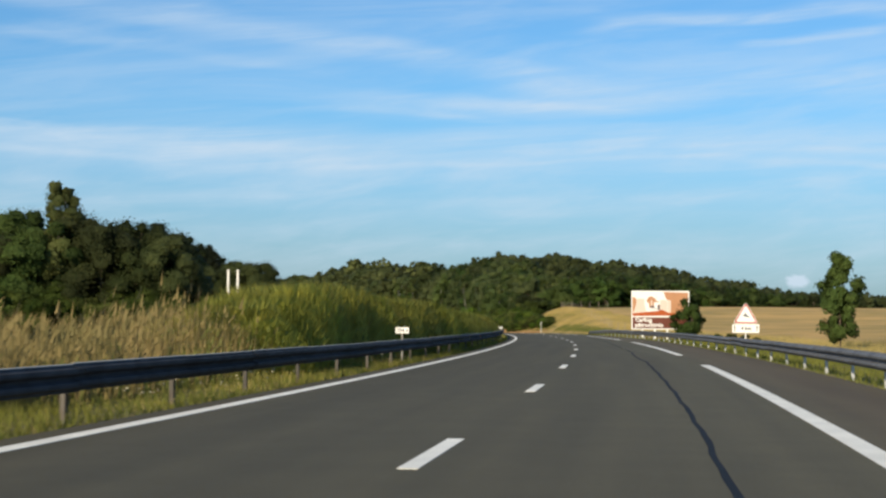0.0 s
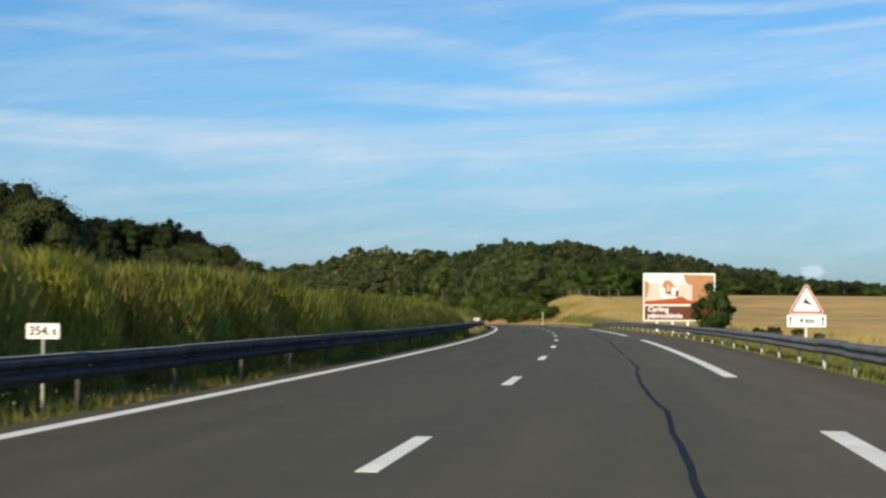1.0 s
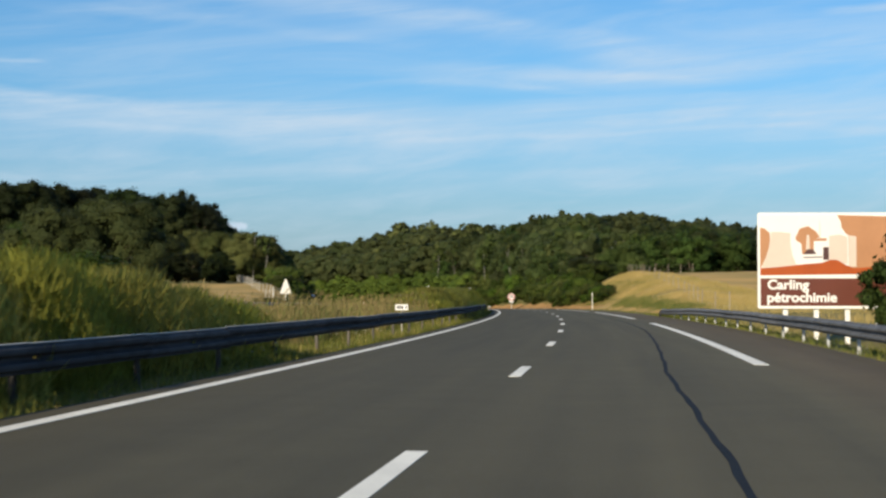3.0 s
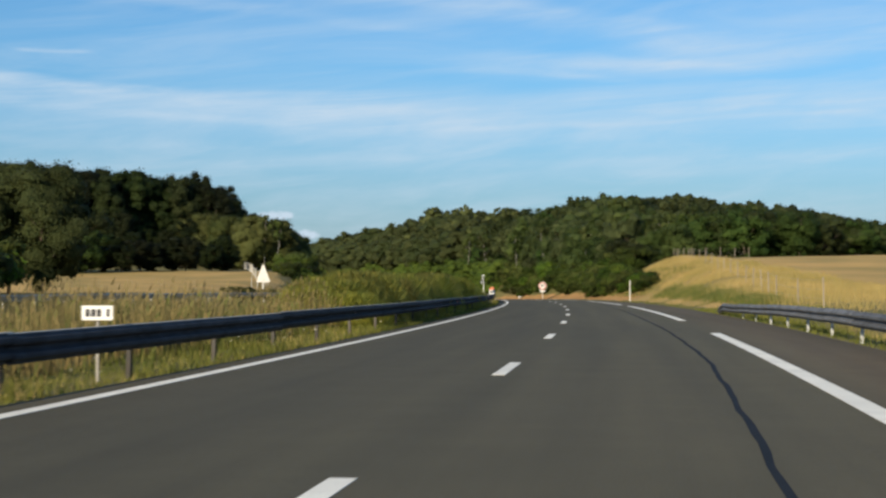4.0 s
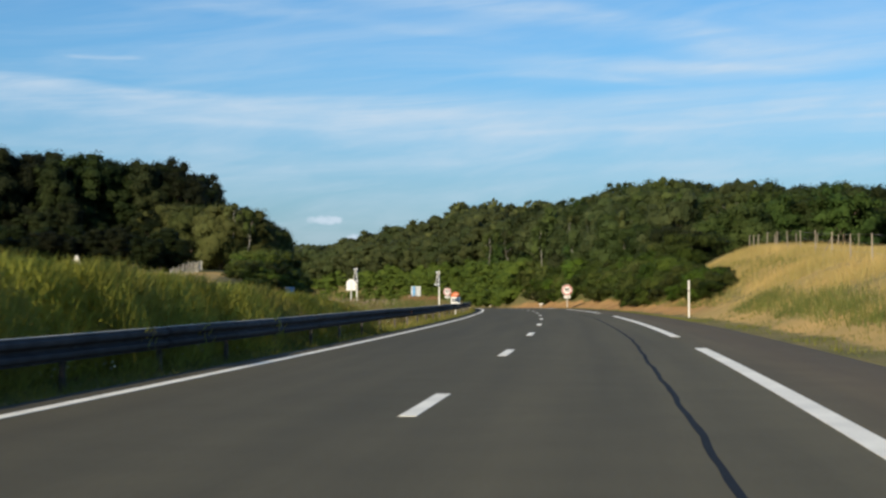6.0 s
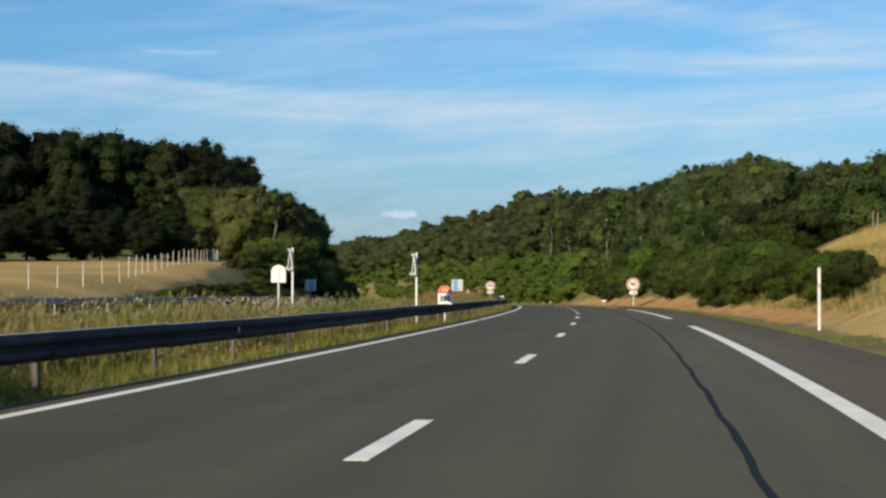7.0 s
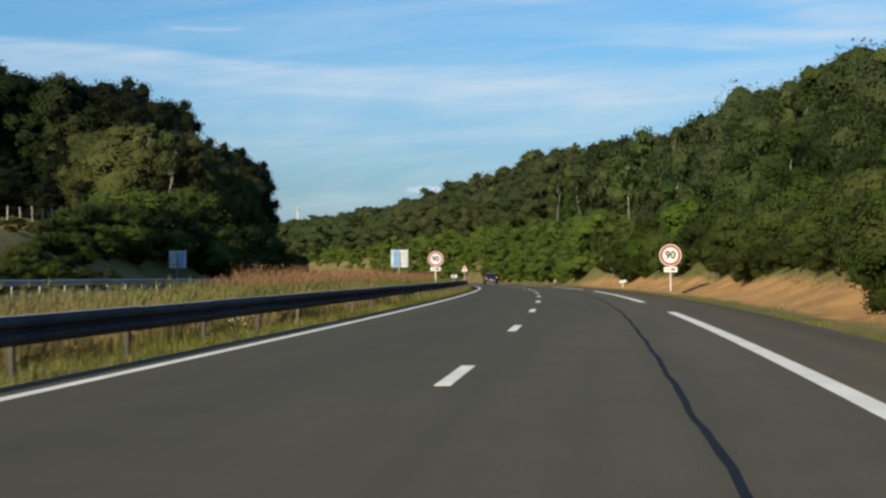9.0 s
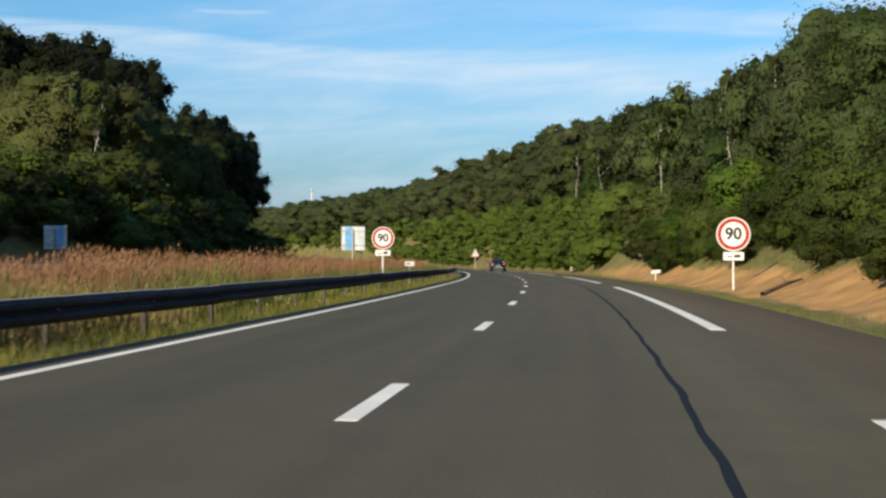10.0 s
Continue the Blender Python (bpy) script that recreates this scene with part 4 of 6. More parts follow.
tree_kind("young_tree", "tree", 1, "slim young tree standing alone by the straw field", height=4.7, radius=1.05, low=0.0, clumps=70, leaves=100, size=0.14, bark=M_BARK, leaf=M_LEAF, trunk_r=0.05, lean=0.15)
tree_kind("board_bush", "bush", 1, "dark green bush growing beside the brown information board", height=3.1, radius=1.15, low=0.0, clumps=60, leaves=100, size=0.13, bark=M_BARK, leaf=M_LEAF, trunk_r=0.05, lean=0.2)
tree_kind("oak_tree", "tree", 5, "broad green deciduous tree in full leaf on the wooded bank", height=9.0, radius=3.3, low=0.3, clumps=66, leaves=100, size=0.21, bark=M_BARK, leaf=M_LEAF, core=1)
tree_kind("birch_tree", "tree", 4, "slender birch with pale trunk and light green leaves", height=10.5, radius=2.3, low=2.2, clumps=50, leaves=76, size=0.18, bark=M_BIRCH, leaf=M_BIRCHLEAF, droop=1.2, trunk_r=0.11, lean=0.7, core=1)
tree_kind("willow_tree", "tree", 3, "broad pale green tree before the dark wood", height=9.0, radius=3.7, low=0.1, clumps=110, leaves=150, size=0.17, bark=M_BARK, leaf=M_LIGHTLEAF, lean=0.4, trunk_r=0.13)
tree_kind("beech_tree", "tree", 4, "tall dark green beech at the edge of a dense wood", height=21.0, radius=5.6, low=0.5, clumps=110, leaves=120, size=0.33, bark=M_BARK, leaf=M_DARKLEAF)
tree_kind("near_sallow", "tree", 3, "olive green rounded sallow on the sunny wooded bank", height=8.0, radius=3.2, low=0.2, clumps=80, leaves=230, size=0.125, bark=M_BARK, leaf=M_OLIVELEAF)
tree_kind("sallow_tree", "tree", 3, "olive green rounded sallow at the front of the wooded bank", height=8.0, radius=3.2, low=0.2, clumps=66, leaves=100, size=0.2, bark=M_BARK, leaf=M_OLIVELEAF, core=1)
tree_kind("shrub", "bush", 4, "dense fresh green roadside shrub at the foot of the wood", height=3.2, radius=2.0, low=0.1, clumps=30, leaves=60, size=0.18, bark=M_BARK, leaf=M_BUSHLEAF, trunk_r=0.04, squash=1.0, core=1)

# right: the wooded bank, from low shrubs at its foot to taller trees uphill
s = 280.0
while s < 1060:
    far = (s - 280) / 780
    near = "near_" if s < 400 else ""
    k0 = ramp(s, (280, 1.0), (380, 1.12), (420, 1.0), (1060, 1.25))
    rows_ = [(9.4, "shrub", 0.42, 0.9), (10.6, "shrub", 0.66, 1), (12.6, "shrub", 0.95, 1), (15.0, "oak", 0.62, 1), (18.5, "birch", 0.78, 0.8), (22.0, "oak", 0.84, 1), (27.0, "birch", 0.84, 0.75), (32.0, "oak", 0.98, 1), (38.0, "oak", 0.9, 0.6)]
    for d0, key, sc, keep in rows_:
        if RT.random() > keep or (d0 > 12 and s < (296 if d0 < 14 else 310 + 5 * (d0 - 15))) or (s < 330 and d0 > 24):
            continue
        if s > 620 and d0 in (18.5, 27.0):
            continue
        if s > 520 or (s > 440 and key == "shrub"):
            if d0 > 45 or (s > 600 and d0 in (9.1, 38.0)):
                continue
            if key == "shrub" and s < 640:
                plant_far("shrub", s + RT.uniform(-5, 5), d0 - 0.7 + RT.uniform(-0.8, 0.8), sc * RT.uniform(0.9, 1.5), 1.4)
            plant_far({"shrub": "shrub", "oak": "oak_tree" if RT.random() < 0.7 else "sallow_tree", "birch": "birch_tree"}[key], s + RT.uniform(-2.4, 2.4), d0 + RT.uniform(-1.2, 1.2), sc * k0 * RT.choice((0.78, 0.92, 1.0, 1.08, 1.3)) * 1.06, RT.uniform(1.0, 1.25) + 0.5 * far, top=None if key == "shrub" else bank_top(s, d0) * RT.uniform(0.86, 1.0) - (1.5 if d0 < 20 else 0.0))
            continue
        if key != "shrub" and s < 430:
            sc *= ramp(s, (300, 0.78), (330, 1.0), (345, 1.28), (385, 1.28), (415, 1.08), (430, 1.0)) if d0 < 24 else ramp(s, (300, 0.66), (350, 0.72), (400, 0.95))
        name_ = {"shrub": near + "shrub", "oak": "near_oak" if near and d0 < 30 else "oak_tree", "birch": "near_birch" if near else "birch_tree"}[key]
        if key == "oak" and RT.random() < 0.35:
            name_ = "near_sallow" if near and d0 < 30 else "sallow_tree"
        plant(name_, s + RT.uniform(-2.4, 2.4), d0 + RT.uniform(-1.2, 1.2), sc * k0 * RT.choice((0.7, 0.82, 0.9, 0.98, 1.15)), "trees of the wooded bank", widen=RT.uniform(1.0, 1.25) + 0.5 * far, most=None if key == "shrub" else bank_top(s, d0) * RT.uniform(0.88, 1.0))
        if key == "shrub" and s < 430:
            plant(name_, s + 2.4 + RT.uniform(-1, 1), d0 + RT.uniform(-0.8, 0.8), sc * RT.uniform(0.65, 1.15), "trees of the wooded bank", widen=1.15)
    s += 4.8 + 10 * far
# the taller trees that make its near skyline
for k in range(34):
    s_ = 318 + 4.8 * k + RT.uniform(-1.2, 1.2)
    d_ = (17.5, 23.5, 30.5)[k % 3] + RT.uniform(-1, 1)
    if s_ < 312 + 5 * (d_ - 15):
        continue
    key_ = "birch" if k % 4 == 1 else "oak"
    if k % 4 == 3:
        key_ = "sallow"
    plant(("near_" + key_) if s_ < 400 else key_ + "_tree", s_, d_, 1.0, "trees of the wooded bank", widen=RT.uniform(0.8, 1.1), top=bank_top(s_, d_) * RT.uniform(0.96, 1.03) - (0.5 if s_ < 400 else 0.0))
for s_, d_, z_ in ((633, 30, 30.3), (641, 31.5, 29.8), (604, 33, 29.2), (560, 34, 26.0), (520, 30, 22.6)):
    plant_far("birch_tree", s_, d_, widen=1.1, top=z_)
for s_, d_, z_ in ((352, 14.0, 9.6), (361, 14.5, 11.4), (368, 15.0, 12.6), (376, 15.5, 13.4), (384, 17.5, 14.2), (393, 19.0, 14.8), (401, 21.5, 15.2), (410, 16.0, 13.6), (424, 17.0, 14.4)):
    plant("near_sallow" if s_ < 400 else "sallow_tree", s_, d_, 1.0, "trees of the wooded bank", widen=0.95, top=z_)
# the wood's edge along the back of the straw field, and the wooded hill that rises behind it
for row, (s0, n_) in enumerate(((314, 26), (326, 24), (342, 22))):
    for k in range(n_):
        d_ = 19 + 3 * row + k * 2.7 + RT.uniform(-0.8, 0.8)
        s_ = s0 + 0.22 * d_ + RT.uniform(-2.5, 2.5)
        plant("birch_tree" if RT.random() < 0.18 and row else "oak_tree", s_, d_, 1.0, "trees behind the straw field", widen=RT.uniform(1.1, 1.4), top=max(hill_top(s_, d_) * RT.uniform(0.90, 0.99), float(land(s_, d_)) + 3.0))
for s0, d0, d1, gap in ((372, 34, 115, 4.6), (400, 36, 125, 4.6), (430, 36, 135, 4.8), (465, 38, 150, 5.0), (505, 42, 165, 5.4), (540, 56, 185, 6.0)):
    d_ = d0
    while d_ < d1:
        s_ = s0 + RT.uniform(-9, 9)
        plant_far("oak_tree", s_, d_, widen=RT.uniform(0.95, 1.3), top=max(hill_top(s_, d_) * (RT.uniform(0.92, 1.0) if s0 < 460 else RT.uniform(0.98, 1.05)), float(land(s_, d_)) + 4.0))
        d_ += gap * RT.uniform(0.8, 1.2)
for k in range(34):
    d_ = 160 + k * 6.5
    plant_far("oak_tree", 540 + 2.0 * k + RT.uniform(-20, 20), d_ + RT.uniform(-3, 3), widen=1.5, top=ramp(d_, (160, 15), (200, 13), (260, 12), (380, 12)) * RT.uniform(0.92, 1.05))

# a few bare-stemmed birches whose pale trunks show against the wood
tree_kind("bare_birch", "tree", 2, "thin birch with a bare pale trunk before the wood", height=11.5, radius=1.5, low=6.5, clumps=20, leaves=60, size=0.2, bark=M_BIRCH, leaf=M_BIRCHLEAF, droop=1.0, trunk_r=0.085, lean=1.0)
for s_, d_, sc in ((346, 13.2, 0.72), (371, 12.6, 0.8), (388, 12.4, 0.85), (418, 11.5, 0.85), (452, 10.5, 0.8), (478, 10.2, 0.9), (420, -33.0, 0.95), (423, -35.5, 1.0)):
    plant("bare_birch", s_, d_, sc, "pale-stemmed birches")

# left: the dark wood beyond the field, with light trees and birches in front
# these heights too are set by the skyline as the camera sees it
dark_top = height_map((425, 440, 470, 500, 540, 640), (28, 32, 36, 42, 50, 60, 75, 95), (
    (11.4, 13.4, 14.7, 17.9, 22.0, 23.0, 24.7, 25.5), (11.6, 14.2, 15.4, 18.6, 23.6, 23.8, 25.7, 26.5), (14.7, 15.8, 17.1, 20.7, 25.3, 26.6, 27.8, 28.6),
    (15.7, 17.6, 18.9, 21.1, 27.5, 28.6, 29.9, 30.8), (18.6, 20.2, 21.5, 22.8, 30.4, 31.5, 32.8, 33.6), (24.0, 25.0, 26.0, 27.0, 33.0, 35.0, 36.0, 37.0)))
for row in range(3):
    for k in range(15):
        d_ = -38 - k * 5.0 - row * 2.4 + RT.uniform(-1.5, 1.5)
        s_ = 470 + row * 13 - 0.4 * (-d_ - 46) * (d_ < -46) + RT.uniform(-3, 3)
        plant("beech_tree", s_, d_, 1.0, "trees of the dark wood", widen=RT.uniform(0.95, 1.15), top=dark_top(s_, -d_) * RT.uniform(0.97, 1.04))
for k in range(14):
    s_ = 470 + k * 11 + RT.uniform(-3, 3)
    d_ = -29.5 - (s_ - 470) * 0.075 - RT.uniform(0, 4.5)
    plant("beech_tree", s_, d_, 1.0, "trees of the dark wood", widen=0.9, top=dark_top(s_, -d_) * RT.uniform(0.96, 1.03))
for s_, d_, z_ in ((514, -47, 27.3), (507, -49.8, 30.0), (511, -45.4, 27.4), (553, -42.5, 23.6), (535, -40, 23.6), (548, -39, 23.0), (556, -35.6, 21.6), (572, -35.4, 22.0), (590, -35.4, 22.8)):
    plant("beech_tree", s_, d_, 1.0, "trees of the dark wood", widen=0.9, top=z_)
for s_, d_ in ((425, -37.5), (429, -33.8), (434, -31.2), (430, -29.6), (436, -35.6), (440, -42.5), (444, -36.5), (452, -46), (458, -49)):
    plant("willow_tree", s_, d_, 1.0, "light trees before the dark wood", widen=1.0, top=ramp(-d_, (29, 11.6), (31, 13.6), (34, 15.4), (42, 16.6), (46, 17.6), (50, 18.2)))
for s_, d_ in ((427, -31.5), (440, -32.0), (446, -30.0), (452, -30.5)):
    plant("willow_tree", s_, d_, 1.0, "light trees before the dark wood", widen=1.0, top=dark_top(s_, -d_) * RT.uniform(0.93, 1.0))
for k in range(30):
    plant("shrub", 320 + k * 2.5 + RT.uniform(-2, 2), -24.4 - RT.uniform(0, 2.0) - 2.2 * (318 + k * 2.5 > 352), RT.uniform(0.65, 1.0) * ramp(320 + k * 2.5, (320, 0.4), (368, 0.5), (380, 0.8)), "shrubs below the dark wood", widen=1.6)
for k in range(26):
    plant("shrub", 392 + k * 3.6 + RT.uniform(-2, 2), -24.6 - RT.uniform(0, 1.6), RT.uniform(0.5, 0.9), "shrubs below the dark wood", widen=1.5)
for k in range(22):
    plant("shrub", 386 + k * 4.2 + RT.uniform(-2, 2), -27.0 - RT.uniform(0, 4), RT.uniform(0.8, 1.3), "shrubs below the dark wood", widen=1.4)
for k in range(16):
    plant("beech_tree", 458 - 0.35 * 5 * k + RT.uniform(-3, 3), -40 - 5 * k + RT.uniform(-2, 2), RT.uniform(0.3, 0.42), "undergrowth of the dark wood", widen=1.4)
for k in range(95):
    plant_far("shrub", 430 + k * 3.4 + RT.uniform(-1.5, 1.5), 8.1 + RT.uniform(-0.5, 0.9) + 1.8 * (540 < 430 + k * 3.4 < 592), RT.uniform(0.55, 1.0), 1.4)
for k in range(70):
    plant_far("shrub", 440 + k * 3.2 + RT.uniform(-1.5, 1.5), 7.5 + RT.uniform(-0.3, 0.5) + 2.0 * (540 < 440 + k * 3.2 < 592), RT.uniform(0.22, 0.4), 1.5)
for mat_name, items in FAR.items():
    me = foliage_mesh("distant_wood", *[np.concatenate([i[k] for i in items]) for k in range(2)], bpy.data.materials[mat_name])
    tagged(new("distant_wood", me), "distant green wood along the outside of the bend", "wood", kind="stuff")
# left: a clump of trees close beyond the opposite road, and single groups further on
for s_, d_, z_ in ((112, -44, 8.2), (114, -39.5, 7.6), (115, -37, 8.5), (117, -32.2, 8.3), (117.6, -29.6, 7.9), (118, -27.9, 7.2), (122, -34, 8.0), (121, -30, 7.6), (120, -41, 8.2)):
    plant("near_oak", s_, d_, 1.0, "trees beyond the opposite road", widen=1.0, top=z_)["label"] = "green deciduous tree in a clump beyond the opposite road"
plant("near_birch", 116, -34.8, 1.0, "trees beyond the opposite road", widen=0.8, top=10.1)["label"] = "tall feathery tree rising from a roadside clump"
for s_, d_, z_ in ((220, -33.6, 9.0), (222, -36.5, 9.2), (219, -39.5, 8.4), (224, -42.5, 7.4)):
    plant("near_oak", s_, d_, 1.0, "trees beyond the opposite road", widen=1.0, top=z_)["label"] = "olive green tree standing beyond the opposite road"
for s_, d_, z_ in ((357, -59.5, 11.4), (355, -63.5, 12.4), (352, -69, 12.6), (350, -75, 12.8)):
    plant("oak_tree", s_, d_, 1.0, "trees beyond the opposite road", widen=1.2, top=z_)["label"] = "brownish green tree at the edge of the straw field"
for k in range(16):
    plant("near_shrub", 113 + RT.uniform(-3, 4), -25.6 - 1.3 * k + RT.uniform(-0.6, 0.6), RT.uniform(0.7, 1.2), "scrub beyond the opposite road", widen=1.3)["label"] = "dense green scrub under a roadside clump of trees"
for k in range(12):
    plant("shrub", 178 + 3.2 * k + RT.uniform(-1.5, 1.5), -27 - 0.9 * k + RT.uniform(-1.5, 1.5), RT.uniform(0.7, 1.15), "scrub beyond the opposite road", widen=1.4)["label"] = "olive green scrub on the bank of the opposite road"
for k in range(30):
    plant("shrub", 248 + k * 3.4 + RT.uniform(-1.5, 1.5), -24.0 - RT.uniform(0, 1.2), RT.uniform(0.14, 0.34), "low scrub beyond the opposite road", widen=1.9)["label"] = "low dark green scrub along the opposite road"
# right: the lone trees by the rail
plant("young_tree", 84, 12.6, 0.92, rot=1.0, widen=0.95)
plant("board_bush", 140.6, 11.25, 1.08, rot=0.4, widen=0.92)
for s_, d_, sc in ((118, 11.5, 0.2), (112, 9.8, 0.16), (106, 10.8, 0.15), (97, 10.3, 0.12)):
    plant("near_shrub", s_, d_, sc)["label"] = "low dark bramble behind the guard rail"
for s_, d_, sc in ((267, 10.6, 0.55), (276, 10.4, 0.65), (284, 10.6, 0.75), (291, 11.4, 0.9), (297, 12.4, 1.0), (303, 12.0, 1.3)):
    plant("near_shrub", s_, d_, sc * 0.62)["label"] = "fresh green shrub on the sandy cut bank"


for s_, d_, sc in ((257, 9.0, 0.36), (259.5, 9.5, 0.44), (262, 9.0, 0.52), (264, 9.8, 0.45), (266, 9.1, 0.52), (268, 10.0, 0.38), (262, 10.4, 0.22), (266, 10.7, 0.2), (271, 10.9, 0.2)):
    plant("near_shrub", s_, d_, sc, "shrubs on the cut bank", widen=1.25)["label"] = "fresh green shrub on the sandy cut bank"
for k in range(26):
    s_ = 263 + 1.45 * k + RT.uniform(-0.8, 0.8)
    d_ = (9.0, 9.6, 10.2, 10.7)[k % 4] + RT.uniform(-0.4, 0.4) - 0.02 * (s_ - 263)
    plant("near_shrub", s_, d_, ramp(s_, (263, 0.26), (275, 0.32), (288, 0.42), (300, 0.7)) * RT.uniform(0.8, 1.15), "shrubs on the cut bank", widen=1.15)["label"] = "fresh green shrub on the sandy cut bank"
for k in range(22):
    d_ = -41 - 2.3 * k + RT.uniform(-0.6, 0.6)
    plant("beech_tree", ramp(-d_, (40, 390), (46, 371), (55, 359), (92, 346)) + RT.uniform(-1.5, 3.5), d_, RT.uniform(0.16, 0.27), "undergrowth of the dark wood", widen=1.7)["label"] = "low dark undergrowth along the edge of the straw field"
for k in range(16):
    d_ = -38 - 4.4 * k
    plant("beech_tree", 432 - 0.25 * (-d_ - 38) + RT.uniform(-3, 3), d_, RT.uniform(0.2, 0.3), "undergrowth of the dark wood", widen=1.6)


# ---------------------------------------------------------------- broom, weeds and verge grass
def stems(rng, base, height, spread, width, lean=0.25):
    """Thin upright blades; base (n, 3), height (n,)."""
    n = len(base)
    a_ = rng.uniform(0, 2 * np.pi, n)
    side = np.stack([np.cos(a_), np.sin(a_), 0 * a_], -1)
    tip = base + np.stack([rng.normal(0, lean, n) * height, rng.normal(0, lean, n) * height, height], -1) + spread
    w = width * rng.uniform(0.6, 1.4, (n, 1))
    return np.stack([base - side * w * 1.25, base + side * w * 1.25, tip], 1)


def broom_mesh(seed):
    rng = np.random.default_rng(seed)
    n = 4400
    a_, r_ = rng.uniform(0, 2 * np.pi, n), rng.uniform(0, 1, n) ** 0.5
    zz = rng.uniform(0, 1, n) * 1.38
    rad = 0.75 * (0.88 + 0.12 * np.sin(3 * a_ + seed)) * np.sqrt(np.clip(1.12 - (zz / 1.42) ** 2, 0.05, 1))
    base = np.stack([np.cos(a_) * r_ * rad, np.sin(a_) * r_ * rad, zz - 0.05], -1)
    h = rng.uniform(0.10, 0.24, n)
    lean_ = np.stack([np.cos(a_), np.sin(a_), 0 * a_], -1) * 0.03 * r_[:, None]
    normal = np.stack([np.cos(a_) * r_ * 0.45, np.sin(a_) * r_ * 0.45, 0.75 + 0 * zz], -1) + rng.normal(0, 0.2, (n, 3))
    return quads_mesh("foliage", stems(rng, base, h, lean_, 0.0056, 0.22), M_BROOM, normal / np.linalg.norm(normal, axis=1)[:, None])


brooms = []
for k in range(5):
    ob = thing("broom_bush", Matrix.Translation((0, -4300 - 10 * k, -200)), "yellow-green feathery broom bush behind the guard rail", "bush", "broom hedge behind the rail")
    part("foliage", broom_mesh(300 + k), None, ob)
    # an added lump fills each bush and keeps light from passing through
    hv, hf = HEARTS[2]
    rh = np.random.default_rng(310 + k)
    inner = hv * rh.uniform(0.85, 1.15, (len(hv), 1)) * np.array([0.36, 0.36, 0.36]) + np.array([0, 0, 0.34])
    part("inner_growth", mesh_from("inner_growth", inner, hf, M_BROOM, True), None, ob, "lump that fills the bush and blocks light")
    b = bmesh.new()
    rk = random.Random(k)
    for j in range(7):
        limb(b, Vector((rk.uniform(-0.1, 0.1), rk.uniform(-0.1, 0.1), -0.1)), Vector((rk.uniform(-0.5, 0.5), rk.uniform(-0.5, 0.5), rk.uniform(0.6, 0.95))), 0.016, 0.005, 5)
    part("branch_fan", b, M_BARK, ob)
    brooms.append([ob, False])


def plant_broom(s, d, scale):
    slot = brooms[RT.randrange(5)]
    m = Matrix.Translation(ground(s, d)) @ Matrix.Rotation(RT.uniform(0, 6.28), 4, "Z") @ Matrix.Diagonal((1.6, 1.6, scale, 1))
    if slot[1]:
        copy_thing(slot[0], m @ Matrix.Diagonal((*[1 / v_ for v_ in slot[0].scale], 1)))
    else:
        slot[0].matrix_basis, slot[1] = m, True


def hedge(s0, s1, rows, *tops):
    """Brooms in a dense row behind the rail, as tall as the tops say along the road."""
    s = s0
    while s < s1:
        for d_ in rows:
            plant_broom(s + RT.uniform(-0.5, 0.5), d_ + RT.uniform(-0.3, 0.3), RT.uniform(0.9, 1.1) * ramp(s, *tops) / 1.38)
        s += 1.25


hedge(36.0, 62, (-6.15, -7.1), (36, 1.0), (39, 1.55), (44, 1.85), (52, 1.85), (62, 1.7))
hedge(62.0, 116, (-5.6, -6.6), (36, 1.0), (39, 1.55), (44, 1.85), (52, 1.85), (62, 1.7), (72, 1.55), (80, 1.45), (96, 1.35), (106, 1.5), (112, 1.2), (116, 0.7))
hedge(156.5, 219, (-5.55, -6.6), (156, 0.95), (159, 1.25), (163, 1.37), (169, 1.38), (178, 1.40), (191, 1.48), (199, 1.32), (206, 1.12), (213, 0.95), (219, 0.6))


def field_of(name, n, s_range, d_range, h_range, width, mat, label, category, seed, lean=0.16, patch=None, heads=0.0):
    rng = np.random.default_rng(seed)
    # more stems where the road passes close at the start of the view
    s_ = rng.uniform(*s_range, n)
    d_ = rng.uniform(*d_range, n)
    h_ = rng.uniform(*h_range, n)
    if patch:
        k_ = patch(s_, d_) > rng.uniform(0, 1, n)
        s_, d_, h_ = s_[k_], d_[k_], h_[k_]
    h_ = h_ * (0.8 + 0.35 * lump(s_, d_, 2.1, 7.0))
    base = spots(s_, d_, land(s_, d_) - 0.03)
    blades = stems(rng, base, h_, 0.0, width, lean)
    if heads:
        tip = blades[:, 2][:: 2]
        u_, v_ = rng.normal(size=(2, len(tip), 3))
        u_ *= 0.5 * heads / np.linalg.norm(u_, axis=1)[:, None]
        v_ = np.abs(v_) * np.array([0.25, 0.25, 1.0]) + np.array([0, 0, 0.4])
        v_ *= 3.2 * heads / np.linalg.norm(v_, axis=1)[:, None]
        blades = np.concatenate([blades, np.stack([tip - u_ * 1.3 - v_ * 0.5, tip + u_ * 1.3 - v_ * 0.5, tip + v_], 1)])
    me_ = quads_mesh(name, blades, mat)
    return tagged(new(name, me_), label, category, kind="stuff")


